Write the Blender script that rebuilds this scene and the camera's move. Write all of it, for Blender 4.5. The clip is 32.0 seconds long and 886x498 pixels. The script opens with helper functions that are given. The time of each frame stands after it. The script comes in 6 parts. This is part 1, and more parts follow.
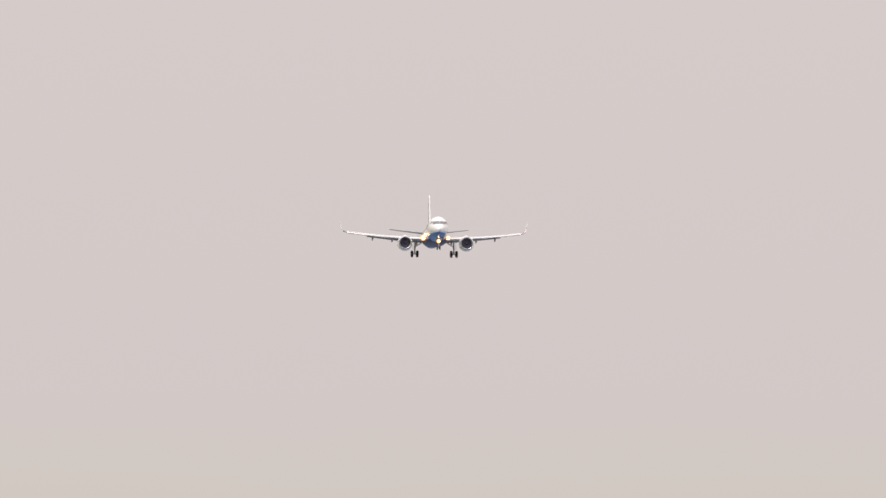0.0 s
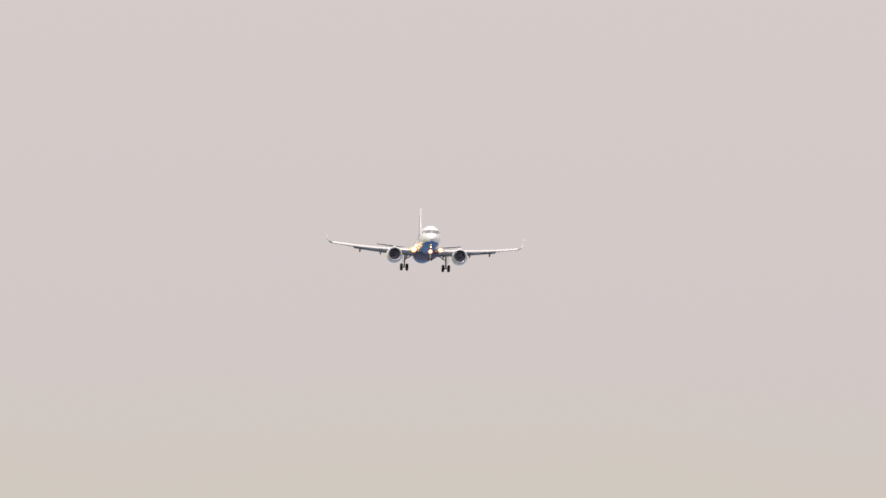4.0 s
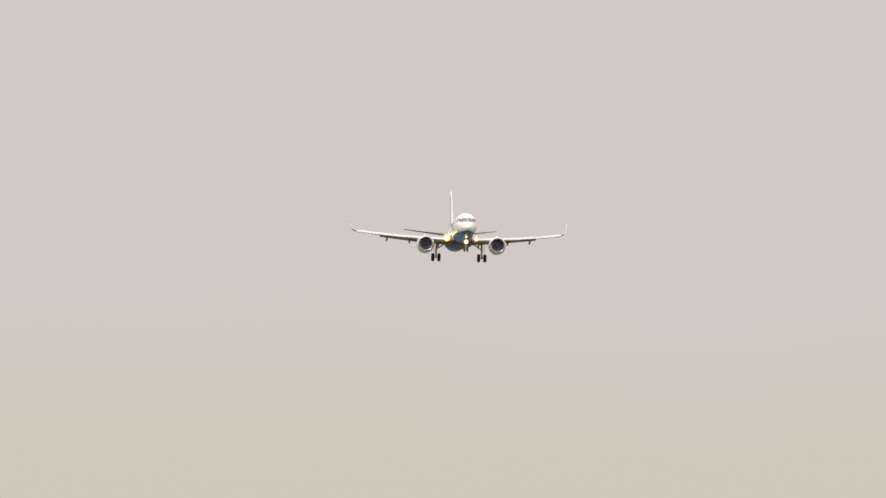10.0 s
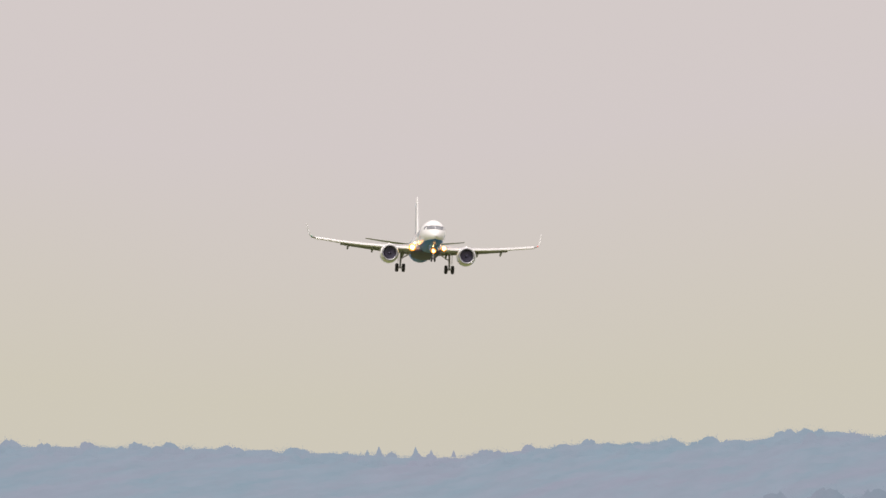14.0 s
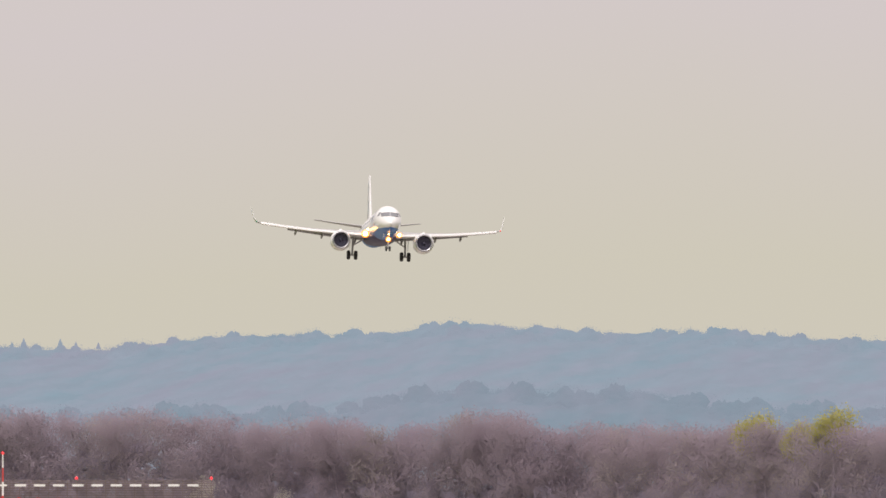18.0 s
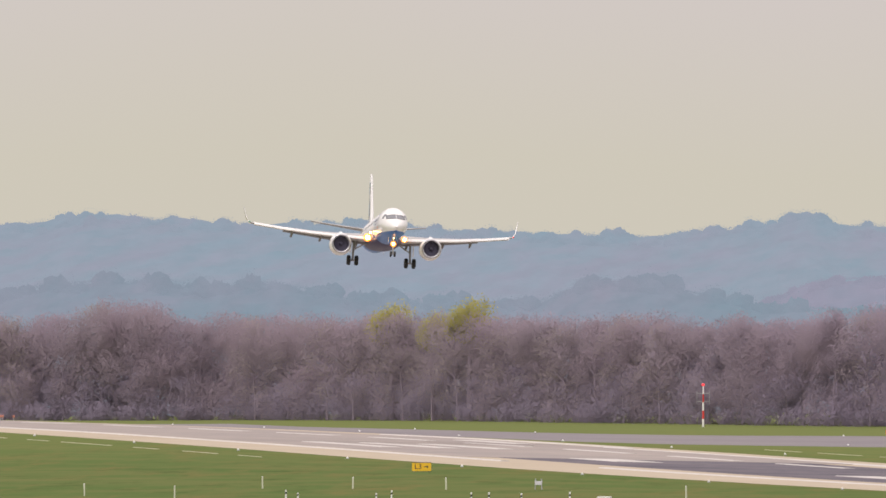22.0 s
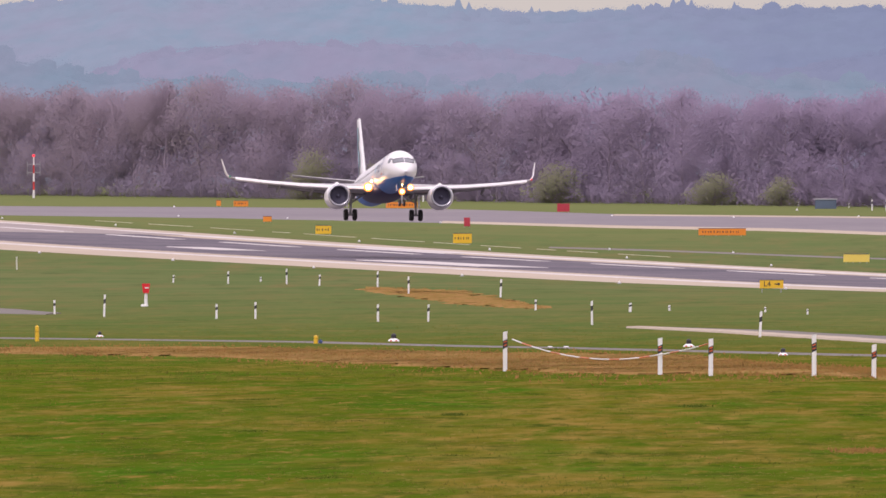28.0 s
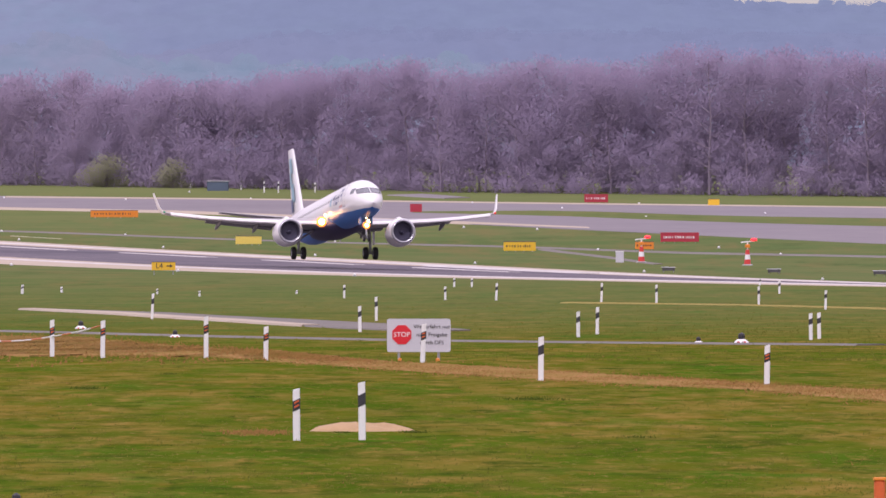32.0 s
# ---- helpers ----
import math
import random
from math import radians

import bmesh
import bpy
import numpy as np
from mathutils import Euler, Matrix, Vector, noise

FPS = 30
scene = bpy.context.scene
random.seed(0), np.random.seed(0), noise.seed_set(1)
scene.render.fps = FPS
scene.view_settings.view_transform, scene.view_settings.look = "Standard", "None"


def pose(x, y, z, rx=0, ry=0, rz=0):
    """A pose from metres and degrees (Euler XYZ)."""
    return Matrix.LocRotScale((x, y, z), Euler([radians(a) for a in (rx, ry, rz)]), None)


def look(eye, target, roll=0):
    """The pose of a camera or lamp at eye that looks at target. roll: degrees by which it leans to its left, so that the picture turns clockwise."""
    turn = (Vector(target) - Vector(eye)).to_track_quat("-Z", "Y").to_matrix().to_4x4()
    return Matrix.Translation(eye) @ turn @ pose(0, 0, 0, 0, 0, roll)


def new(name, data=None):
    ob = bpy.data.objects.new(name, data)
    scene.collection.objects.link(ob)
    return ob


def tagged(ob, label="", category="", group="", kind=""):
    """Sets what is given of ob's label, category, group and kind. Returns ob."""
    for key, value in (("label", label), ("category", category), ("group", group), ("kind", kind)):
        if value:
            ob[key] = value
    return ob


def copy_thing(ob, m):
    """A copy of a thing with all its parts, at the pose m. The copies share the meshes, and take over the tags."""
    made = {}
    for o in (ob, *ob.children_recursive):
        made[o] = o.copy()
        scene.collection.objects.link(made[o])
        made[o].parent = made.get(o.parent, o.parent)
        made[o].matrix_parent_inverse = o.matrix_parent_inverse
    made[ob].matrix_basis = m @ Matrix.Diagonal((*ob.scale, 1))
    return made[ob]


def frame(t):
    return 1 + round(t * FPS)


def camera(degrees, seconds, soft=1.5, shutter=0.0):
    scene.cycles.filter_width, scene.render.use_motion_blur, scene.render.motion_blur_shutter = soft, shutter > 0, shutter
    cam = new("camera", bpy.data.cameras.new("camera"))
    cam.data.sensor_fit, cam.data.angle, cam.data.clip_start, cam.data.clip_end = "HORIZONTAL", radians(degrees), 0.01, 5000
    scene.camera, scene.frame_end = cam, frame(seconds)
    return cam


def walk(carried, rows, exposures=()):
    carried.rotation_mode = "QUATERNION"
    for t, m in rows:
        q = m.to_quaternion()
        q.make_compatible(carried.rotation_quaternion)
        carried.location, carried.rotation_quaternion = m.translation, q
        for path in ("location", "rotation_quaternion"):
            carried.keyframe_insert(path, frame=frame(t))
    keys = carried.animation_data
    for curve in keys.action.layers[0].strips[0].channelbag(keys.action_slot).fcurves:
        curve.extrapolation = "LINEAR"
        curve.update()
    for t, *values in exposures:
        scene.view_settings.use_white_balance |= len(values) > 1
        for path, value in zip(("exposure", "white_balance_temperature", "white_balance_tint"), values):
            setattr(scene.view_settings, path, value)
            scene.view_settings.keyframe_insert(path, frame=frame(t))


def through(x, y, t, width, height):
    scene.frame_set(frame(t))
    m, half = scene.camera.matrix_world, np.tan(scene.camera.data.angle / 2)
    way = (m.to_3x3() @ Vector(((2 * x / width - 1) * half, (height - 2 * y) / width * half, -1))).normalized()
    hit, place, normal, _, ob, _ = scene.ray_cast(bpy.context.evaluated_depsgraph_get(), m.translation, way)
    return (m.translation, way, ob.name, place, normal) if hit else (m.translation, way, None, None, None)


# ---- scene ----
# ---- camera: one stand on a mound beside the airfield, turning after the aeroplane ----
PATH = [
    (0, -111.217, 25.623, 0.000),
    (1, -108.607, 24.902, 0.000),
    (2, -106.537, 24.497, 0.000),
    (3, -105.713, 24.089, 0.000),
    (5.5, -99.257, 22.572, 0.000),
    (6, -98.947, 22.295, 0.000),
    (6.5, -98.041, 22.045, 0.000),
    (7, -96.885, 21.845, 0.000),
    (7.5, -95.655, 21.461, 0.000),
    (8, -95.531, 21.059, 0.000),
    (8.5, -94.922, 20.462, 0.000),
    (9, -93.537, 19.702, 0.000),
    (9.5, -92.789, 19.047, 0.000),
    (10, -91.209, 18.474, 0.000),
    (10.5, -88.673, 18.027, 0.000),
    (11, -87.057, 17.546, -0.029),
    (11.5, -85.251, 17.292, -0.019),
    (12, -83.214, 16.962, -0.015),
    (12.5, -82.070, 16.648, -0.013),
    (13, -81.224, 16.270, -0.021),
    (13.5, -79.932, 15.792, -0.026),
    (14, -78.836, 15.281, -0.023),
    (14.5, -77.418, 14.633, -0.012),
    (16.5, -71.741, 11.921, 0.016),
    (17, -69.885, 11.469, 0.018),
    (17.5, -67.431, 11.240, 0.019),
    (18, -64.767, 11.004, 0.007),
    (18.5, -63.388, 10.468, 0.013),
    (19, -61.669, 9.883, 0.006),
    (19.5, -60.951, 9.251, -0.008),
    (20, -59.678, 8.746, -0.015),
    (20.5, -57.284, 8.165, -0.012),
    (21, -54.918, 7.674, -0.027),
    (21.5, -52.832, 7.200, -0.010),
    (22, -50.370, 6.678, 0.014),
    (22.5, -48.500, 6.262, 0.044),
    (23, -46.495, 5.824, 0.055),
    (23.5, -44.071, 5.410, 0.052),
    (24, -41.524, 4.961, 0.024),
    (24.5, -39.854, 4.315, 0.003),
    (26.5, -32.375, 0.039, -0.001),
    (27, -28.949, -0.901, -0.007),
    (27.5, -26.291, -1.661, -0.012),
    (28, -23.957, -2.359, -0.019),
    (28.5, -21.902, -2.749, -0.016),
    (29, -18.995, -2.852, -0.008),
    (29.5, -15.128, -2.875, -0.007),
    (30, -12.747, -2.943, -0.001),
    (30.5, -10.036, -2.980, 0.009),
    (31, -6.605, -3.045, 0.002),
    (31.5, -3.652, -3.051, 0.006),
    (32, 0.000, -3.072, 0.007),
]
cam = camera(2.0, 32.0, soft=1.6)
walk(cam, [(t, look((0, 0, 0), (x, 1000, z), r)) for t, x, z, r in PATH],
     exposures=[(0, 0, 6500, 10), (21, 0, 6500, 10), (24, 0, 6350, 16), (28, 0.0, 6150, 25), (30, 0.0, 6000, 28), (32, 0.0, 5900, 30)])

# ---- daylight: overcast spring sky, brighter overhead, weak veiled sun ----
SUN_UP, SUN_TURN = 48.0, 205.0  # degrees above the horizon; compass turn, behind the camera and to its left

world = bpy.data.worlds.new("overcast")
scene.world = world
world.use_nodes = True
wt = world.node_tree
wt.nodes.clear()


def wnode(kind, **kw):
    n = wt.nodes.new(kind)
    for k, v in kw.items():
        if k == "operation":
            n.operation = v
        elif k == "blend_type":
            n.blend_type = v
        elif k == "data_type":
            n.data_type = v
    return n


w_out = wnode("ShaderNodeOutputWorld")
w_bg = wnode("ShaderNodeBackground")
w_sky = wnode("ShaderNodeTexSky")
w_sky.sky_type = "NISHITA"
w_sky.sun_disc = False
w_sky.sun_elevation = radians(SUN_UP)
w_sky.sun_rotation = radians(SUN_TURN)
w_sky.air_density, w_sky.dust_density = 1.0, 4.0
w_dir = wnode("ShaderNodeTexCoord")
w_sep = wnode("ShaderNodeSeparateXYZ")
wt.links.new(w_dir.outputs["Generated"], w_sep.inputs[0])
# the low cloud is yellowish near the horizon and pinkish grey above it
w_cloud = wnode("ShaderNodeTexNoise")
w_cloud.inputs["Scale"].default_value = 22.0
w_cloud.inputs["Detail"].default_value = 3.0
wt.links.new(w_dir.outputs["Generated"], w_cloud.inputs["Vector"])
w_lift = wnode("ShaderNodeMath", operation="MULTIPLY_ADD")
w_lift.inputs[1].default_value = 0.012
wt.links.new(w_cloud.outputs["Fac"], w_lift.inputs[0])
wt.links.new(w_sep.outputs["Z"], w_lift.inputs[2])
w_rng = wnode("ShaderNodeMapRange")
w_rng.inputs["From Min"].default_value = 0.0160
w_rng.inputs["From Max"].default_value = 0.0265
wt.links.new(w_lift.outputs[0], w_rng.inputs["Value"])
w_mix = wnode("ShaderNodeMix", data_type="RGBA")
w_mix.inputs["A"].default_value = (0.620, 0.579, 0.483, 1)
w_mix.inputs["B"].default_value = (0.634, 0.572, 0.562, 1)
wt.links.new(w_rng.outputs[0], w_mix.inputs["Factor"])
# overcast: three times as bright overhead as at the horizon
w_up = wnode("ShaderNodeMath", operation="MULTIPLY_ADD")
w_up.inputs[1].default_value, w_up.inputs[2].default_value = 1.6, 0.98
w_up.use_clamp = False
w_pos = wnode("ShaderNodeMath", operation="MAXIMUM")
w_pos.inputs[1].default_value = 0.0
wt.links.new(w_sep.outputs["Z"], w_pos.inputs[0])
wt.links.new(w_pos.outputs[0], w_up.inputs[0])
w_scale = wnode("ShaderNodeVectorMath", operation="SCALE")
wt.links.new(w_mix.outputs["Result"], w_scale.inputs[0])
wt.links.new(w_up.outputs[0], w_scale.inputs["Scale"])
w_blue = wnode("ShaderNodeVectorMath", operation="SCALE")
w_blue.inputs["Scale"].default_value = 0.006
wt.links.new(w_sky.outputs[0], w_blue.inputs[0])
w_sum = wnode("ShaderNodeVectorMath", operation="ADD")
wt.links.new(w_scale.outputs[0], w_sum.inputs[0])
wt.links.new(w_blue.outputs[0], w_sum.inputs[1])
wt.links.new(w_sum.outputs[0], w_bg.inputs["Color"])
w_bg.inputs["Strength"].default_value = 1.0
wt.links.new(w_bg.outputs[0], w_out.inputs[0])

sun_data = bpy.data.lights.new("sun", "SUN")
sun_data.energy, sun_data.angle, sun_data.color = 1.1, radians(14), (1.0, 0.95, 0.88)
sun = new("sun", sun_data)
sun.matrix_world = look((0, 0, 0), (math.sin(radians(25)) * 0.67, 0.67 * math.cos(radians(25)), -0.743))
scene.view_settings.exposure = 0.0


# ---- materials ----
def paint(name, a, b=None, scale=1.0, rough=0.6, metal=0.0, bump=0.0, fine=8.0, mix=0.5, spread=0.0, stretch=(1, 1, 1), where="Object", coat=0.0, through=0.0, shine=0.5, lit=0.0, east=None, grain=0.0):
    """A surface whose colour wavers between a and b at two scales, with fine relief. spread: how far one piece differs
    from the next. through: light let through thin leaves and twigs; shine: gloss of the surface; lit: emission that
    imitates air light on a far backdrop. east: a third colour that takes over between two lengths along x; grain: small
    uneven tone."""
    m = bpy.data.materials.new(name)
    m.use_nodes = True
    nt = m.node_tree
    bs = nt.nodes["Principled BSDF"]
    b = b or tuple(c * 0.82 for c in a)
    co = nt.nodes.new("ShaderNodeTexCoord")
    mp = nt.nodes.new("ShaderNodeMapping")
    mp.inputs["Scale"].default_value = stretch
    nt.links.new(co.outputs[where], mp.inputs["Vector"])
    n1 = nt.nodes.new("ShaderNodeTexNoise")
    n1.inputs["Scale"].default_value, n1.inputs["Detail"].default_value = scale, 4
    n2 = nt.nodes.new("ShaderNodeTexNoise")
    n2.inputs["Scale"].default_value, n2.inputs["Detail"].default_value = scale * fine, 5
    for n in (n1, n2):
        nt.links.new(mp.outputs[0], n.inputs["Vector"])
    add = nt.nodes.new("ShaderNodeMix")
    add.inputs["Factor"].default_value = mix
    nt.links.new(n1.outputs["Fac"], add.inputs[2])
    nt.links.new(n2.outputs["Fac"], add.inputs[3])
    rg = nt.nodes.new("ShaderNodeMapRange")
    rg.inputs["From Min"].default_value, rg.inputs["From Max"].default_value = 0.3, 0.7
    nt.links.new(add.outputs[0], rg.inputs["Value"])
    cm = nt.nodes.new("ShaderNodeMix")
    cm.data_type = "RGBA"
    cm.inputs["A"].default_value, cm.inputs["B"].default_value = (*a, 1), (*b, 1)
    nt.links.new(rg.outputs[0], cm.inputs["Factor"])
    last = cm.outputs["Result"]
    if east:
        colour, x0, x1 = east
        ge = nt.nodes.new("ShaderNodeNewGeometry")
        sx = nt.nodes.new("ShaderNodeSeparateXYZ")
        nt.links.new(ge.outputs["Position"], sx.inputs[0])
        er = nt.nodes.new("ShaderNodeMapRange")
        er.inputs["From Min"].default_value, er.inputs["From Max"].default_value = x0, x1
        nt.links.new(sx.outputs["X"], er.inputs["Value"])
        half = nt.nodes.new("ShaderNodeMath")
        half.operation = "MULTIPLY_ADD"
        half.inputs[1].default_value, half.inputs[2].default_value = 0.5, -0.25
        half.use_clamp = False
        nt.links.new(rg.outputs[0], half.inputs[0])
        tot = nt.nodes.new("ShaderNodeMath")
        tot.operation, tot.use_clamp = "ADD", True
        nt.links.new(er.outputs[0], tot.inputs[0])
        nt.links.new(half.outputs[0], tot.inputs[1])
        em = nt.nodes.new("ShaderNodeMix")
        em.data_type = "RGBA"
        nt.links.new(tot.outputs[0], em.inputs["Factor"])
        nt.links.new(last, em.inputs["A"])
        em.inputs["B"].default_value = (*colour, 1)
        last = em.outputs["Result"]
    if grain:
        n3 = nt.nodes.new("ShaderNodeTexNoise")
        n3.inputs["Scale"].default_value, n3.inputs["Detail"].default_value, n3.inputs["Roughness"].default_value = scale * fine * 1.6, 3, 0.6
        nt.links.new(mp.outputs[0], n3.inputs["Vector"])
        gr = nt.nodes.new("ShaderNodeMapRange")
        gr.inputs["From Min"].default_value, gr.inputs["From Max"].default_value = 0.3, 0.7
        gr.inputs["To Min"].default_value, gr.inputs["To Max"].default_value = 1 - grain, 1 + grain
        nt.links.new(n3.outputs["Fac"], gr.inputs["Value"])
        gh = nt.nodes.new("ShaderNodeHueSaturation")
        nt.links.new(gr.outputs[0], gh.inputs["Value"])
        nt.links.new(last, gh.inputs["Color"])
        last = gh.outputs["Color"]
    if spread:
        oi = nt.nodes.new("ShaderNodeObjectInfo")
        hs = nt.nodes.new("ShaderNodeHueSaturation")
        vr = nt.nodes.new("ShaderNodeMapRange")
        vr.inputs["To Min"].default_value, vr.inputs["To Max"].default_value = 1 - spread, 1 + spread
        nt.links.new(oi.outputs["Random"], vr.inputs["Value"])
        nt.links.new(vr.outputs[0], hs.inputs["Value"])
        nt.links.new(last, hs.inputs["Color"])
        last = hs.outputs["Color"]
    nt.links.new(last, bs.inputs["Base Color"])
    bs.inputs["Roughness"].default_value, bs.inputs["Metallic"].default_value = rough, metal
    bs.inputs["Coat Weight"].default_value = coat
    bs.inputs["Specular IOR Level"].default_value = shine
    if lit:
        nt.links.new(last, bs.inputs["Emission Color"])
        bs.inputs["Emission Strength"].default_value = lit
    if through:
        tl = nt.nodes.new("ShaderNodeBsdfTranslucent")
        nt.links.new(last, tl.inputs["Color"])
        mx = nt.nodes.new("ShaderNodeMixShader")
        mx.inputs["Fac"].default_value = through
        nt.links.new(bs.outputs[0], mx.inputs[1])
        nt.links.new(tl.outputs[0], mx.inputs[2])
        nt.links.new(mx.outputs[0], nt.nodes["Material Output"].inputs["Surface"])
    bs.inputs["Coat Roughness"].default_value = 0.15
    if bump:
        bp = nt.nodes.new("ShaderNodeBump")
        bp.inputs["Strength"].default_value, bp.inputs["Distance"].default_value = 0.6, bump
        nt.links.new(n2.outputs["Fac"], bp.inputs["Height"])
        nt.links.new(bp.outputs[0], bs.inputs["Normal"])
    return m


def glow(name, colour, strength):
    m = bpy.data.materials.new(name)
    m.use_nodes = True
    bs = m.node_tree.nodes["Principled BSDF"]
    bs.inputs["Base Color"].default_value = (*colour, 1)
    bs.inputs["Emission Color"].default_value = (*colour, 1)
    bs.inputs["Emission Strength"].default_value = strength
    return m


# ---- mesh helpers ----
class Geo:
    """Vertices and faces of one mesh, gathered from simple lofts."""

    def __init__(self):
        self.v, self.f = [], []

    def add(self, verts, faces):
        o = len(self.v)
        self.v += [tuple(p) for p in verts]
        self.f += [tuple(i + o for i in f) for f in faces]
        return self

    def rings(self, rings, closed=True, caps=True):
        """Skins a row of rings of equal length."""
        n = len(rings[0])
        verts = [p for r in rings for p in r]
        faces = []
        for k in range(len(rings) - 1):
            for i in range(n if closed else n - 1):
                j = (i + 1) % n
                faces.append((k * n + i, k * n + j, (k + 1) * n + j, (k + 1) * n + i))
        if caps and closed:
            faces.append(tuple(range(n - 1, -1, -1)))
            faces.append(tuple((len(rings) - 1) * n + i for i in range(n)))
        return self.add(verts, faces)

    def tube(self, a, b, ra, rb=None, n=8, caps=True):
        a, b = Vector(a), Vector(b)
        rb = ra if rb is None else rb
        d = (b - a).normalized()
        u = d.orthogonal().normalized()
        w = d.cross(u)
        turn = [2 * math.pi * i / n for i in range(n)]
        return self.rings([[p + (u * math.cos(t) + w * math.sin(t)) * r for t in turn] for p, r in ((a, ra), (b, rb))], caps=caps)

    def box(self, x, y, z, sx, sy, sz, bevel=0.0):
        """A block centred on x, y and standing on z, its upright edges chamfered."""
        b = min(bevel, sx * 0.45, sy * 0.45)
        hx, hy = sx / 2, sy / 2
        if b:
            o = [(hx, hy - b), (hx - b, hy), (b - hx, hy), (-hx, hy - b), (-hx, b - hy), (b - hx, -hy), (hx - b, -hy), (hx, b - hy)]
        else:
            o = [(hx, hy), (-hx, hy), (-hx, -hy), (hx, -hy)]
        t = min(bevel, sz * 0.3)
        rows = [(z, 1.0), (z + sz - t, 1.0), (z + sz, 1 - t / max(hx, hy) if t else 1.0)] if t else [(z, 1.0), (z + sz, 1.0)]
        return self.rings([[(x + px * k, y + py * k, zz) for px, py in o] for zz, k in rows])

    def lathe(self, profile, origin=(0, 0, 0), axis="x", n=32, caps=False):
        """Turns (along, radius) pairs round an axis."""
        rings = []
        ox, oy, oz = origin
        for a, r in profile:
            ring = []
            for i in range(n):
                c, s = math.cos(2 * math.pi * i / n) * r, math.sin(2 * math.pi * i / n) * r
                ring.append({"x": (ox + a, oy + c, oz + s), "y": (ox + c, oy + a, oz + s), "z": (ox + c, oy + s, oz + a)}[axis])
            rings.append(ring)
        return self.rings(rings, caps=caps)

    def mesh(self, name, smooth=35):
        me = bpy.data.meshes.new(name)
        me.from_pydata(self.v, [], self.f)
        bm = bmesh.new()
        bm.from_mesh(me)
        bmesh.ops.recalc_face_normals(bm, faces=bm.faces)
        bm.to_mesh(me)
        bm.free()
        if smooth:
            me.shade_smooth()
            me.set_sharp_from_angle(angle=radians(smooth))
        return me


def part(name, geo, material, parent, label="", smooth=35):
    me = geo if isinstance(geo, bpy.types.Mesh) else geo.mesh(name, smooth)
    if not me.materials:
        me.materials.append(material)
    ob = new(name, me)
    ob.parent = parent
    if label:
        tagged(ob, label)
    return ob


def leafage(name, v, f, n):
    """A mesh of loose leaves or twigs whose shading follows the mass of the crown: n holds one outward normal a point."""
    v, f, n = np.asarray(v, float), np.asarray(f, int), np.asarray(n, float)
    face = np.cross(v[f[:, 1]] - v[f[:, 0]], v[f[:, 2]] - v[f[:, 0]])
    back = (face * np.array([0.0, -1.0, 0.15])).sum(1) < 0  # all face the open field
    f[back] = f[back][:, ::-1]
    me = bpy.data.meshes.new(name)
    me.from_pydata(v.tolist(), [], f.tolist())
    me.shade_smooth()
    me.normals_split_custom_set_from_vertices((n / np.linalg.norm(n, axis=1, keepdims=True)).tolist())
    return me


def thing(name, label, category, group="", kind="", at=None):
    ob = new(name)
    if at is not None:
        ob.matrix_basis = at
    return tagged(ob, label, category, group, kind)


def solid(name, geo, material, label, category="", group="", kind="", smooth=35):
    """A thing or piece of the setting of one mesh."""
    ob = part(name, geo, material, None, "", smooth)
    return tagged(ob, label, category, group, kind)


# ---- plan: the runway runs past the camera; s metres along the landing, n metres across, away from the camera ----
ORIGIN, ALONG, ACROSS = (-7.1, 2058.6), (0.2323, -0.9726), (0.9726, 0.2323)
GRADE_S = [-4000, -1600, -1000, -800, -640, -500, -400, -300, -200, -100, 0, 100, 289, 500, 700, 900, 1100, 1300, 1435, 1600, 1750, 2058, 2600]
GRADE_Z = [2.5, 1.2, 0.4, -0.6, -1.8, -3.3, -4.5, -5.6, -6.5, -7.3, -8.1, -8.5, -8.65, -8.3, -7.7, -7.0, -6.1, -5.3, -5.0, -4.9, -4.6, -2.6, -2.6]
FINE_S = np.arange(-4000, 2601, 10.0)
_z = np.interp(FINE_S, GRADE_S, GRADE_Z)
FINE_Z = np.convolve(np.pad(_z, 4, mode="edge"), np.ones(9) / 9, mode="valid")


def plan(s, n):
    return ORIGIN[0] + ALONG[0] * s + ACROSS[0] * n, ORIGIN[1] + ALONG[1] * s + ACROSS[1] * n


def lie(x, y):
    """Height of the ground."""
    s = (x - ORIGIN[0]) * ALONG[0] + (y - ORIGIN[1]) * ALONG[1]
    n = (x - ORIGIN[0]) * ACROSS[0] + (y - ORIGIN[1]) * ACROSS[1]
    return np.interp(s, FINE_S, FINE_Z) - 0.02 * np.clip(n, -70, 70) * np.exp(-((n / 110.0) ** 2)) * np.clip((900 - s) / 500, 0, 1)


def sheet(xs, ys, zf):
    """A grid over plan coordinates."""
    X, Y = np.meshgrid(xs, ys)
    Z = zf(X, Y)
    g = Geo()
    nx, ny = len(xs), len(ys)
    g.v = list(zip(X.ravel().tolist(), Y.ravel().tolist(), Z.ravel().tolist()))
    g.f = [(j * nx + i, j * nx + i + 1, (j + 1) * nx + i + 1, (j + 1) * nx + i) for j in range(ny - 1) for i in range(nx - 1)]
    return g


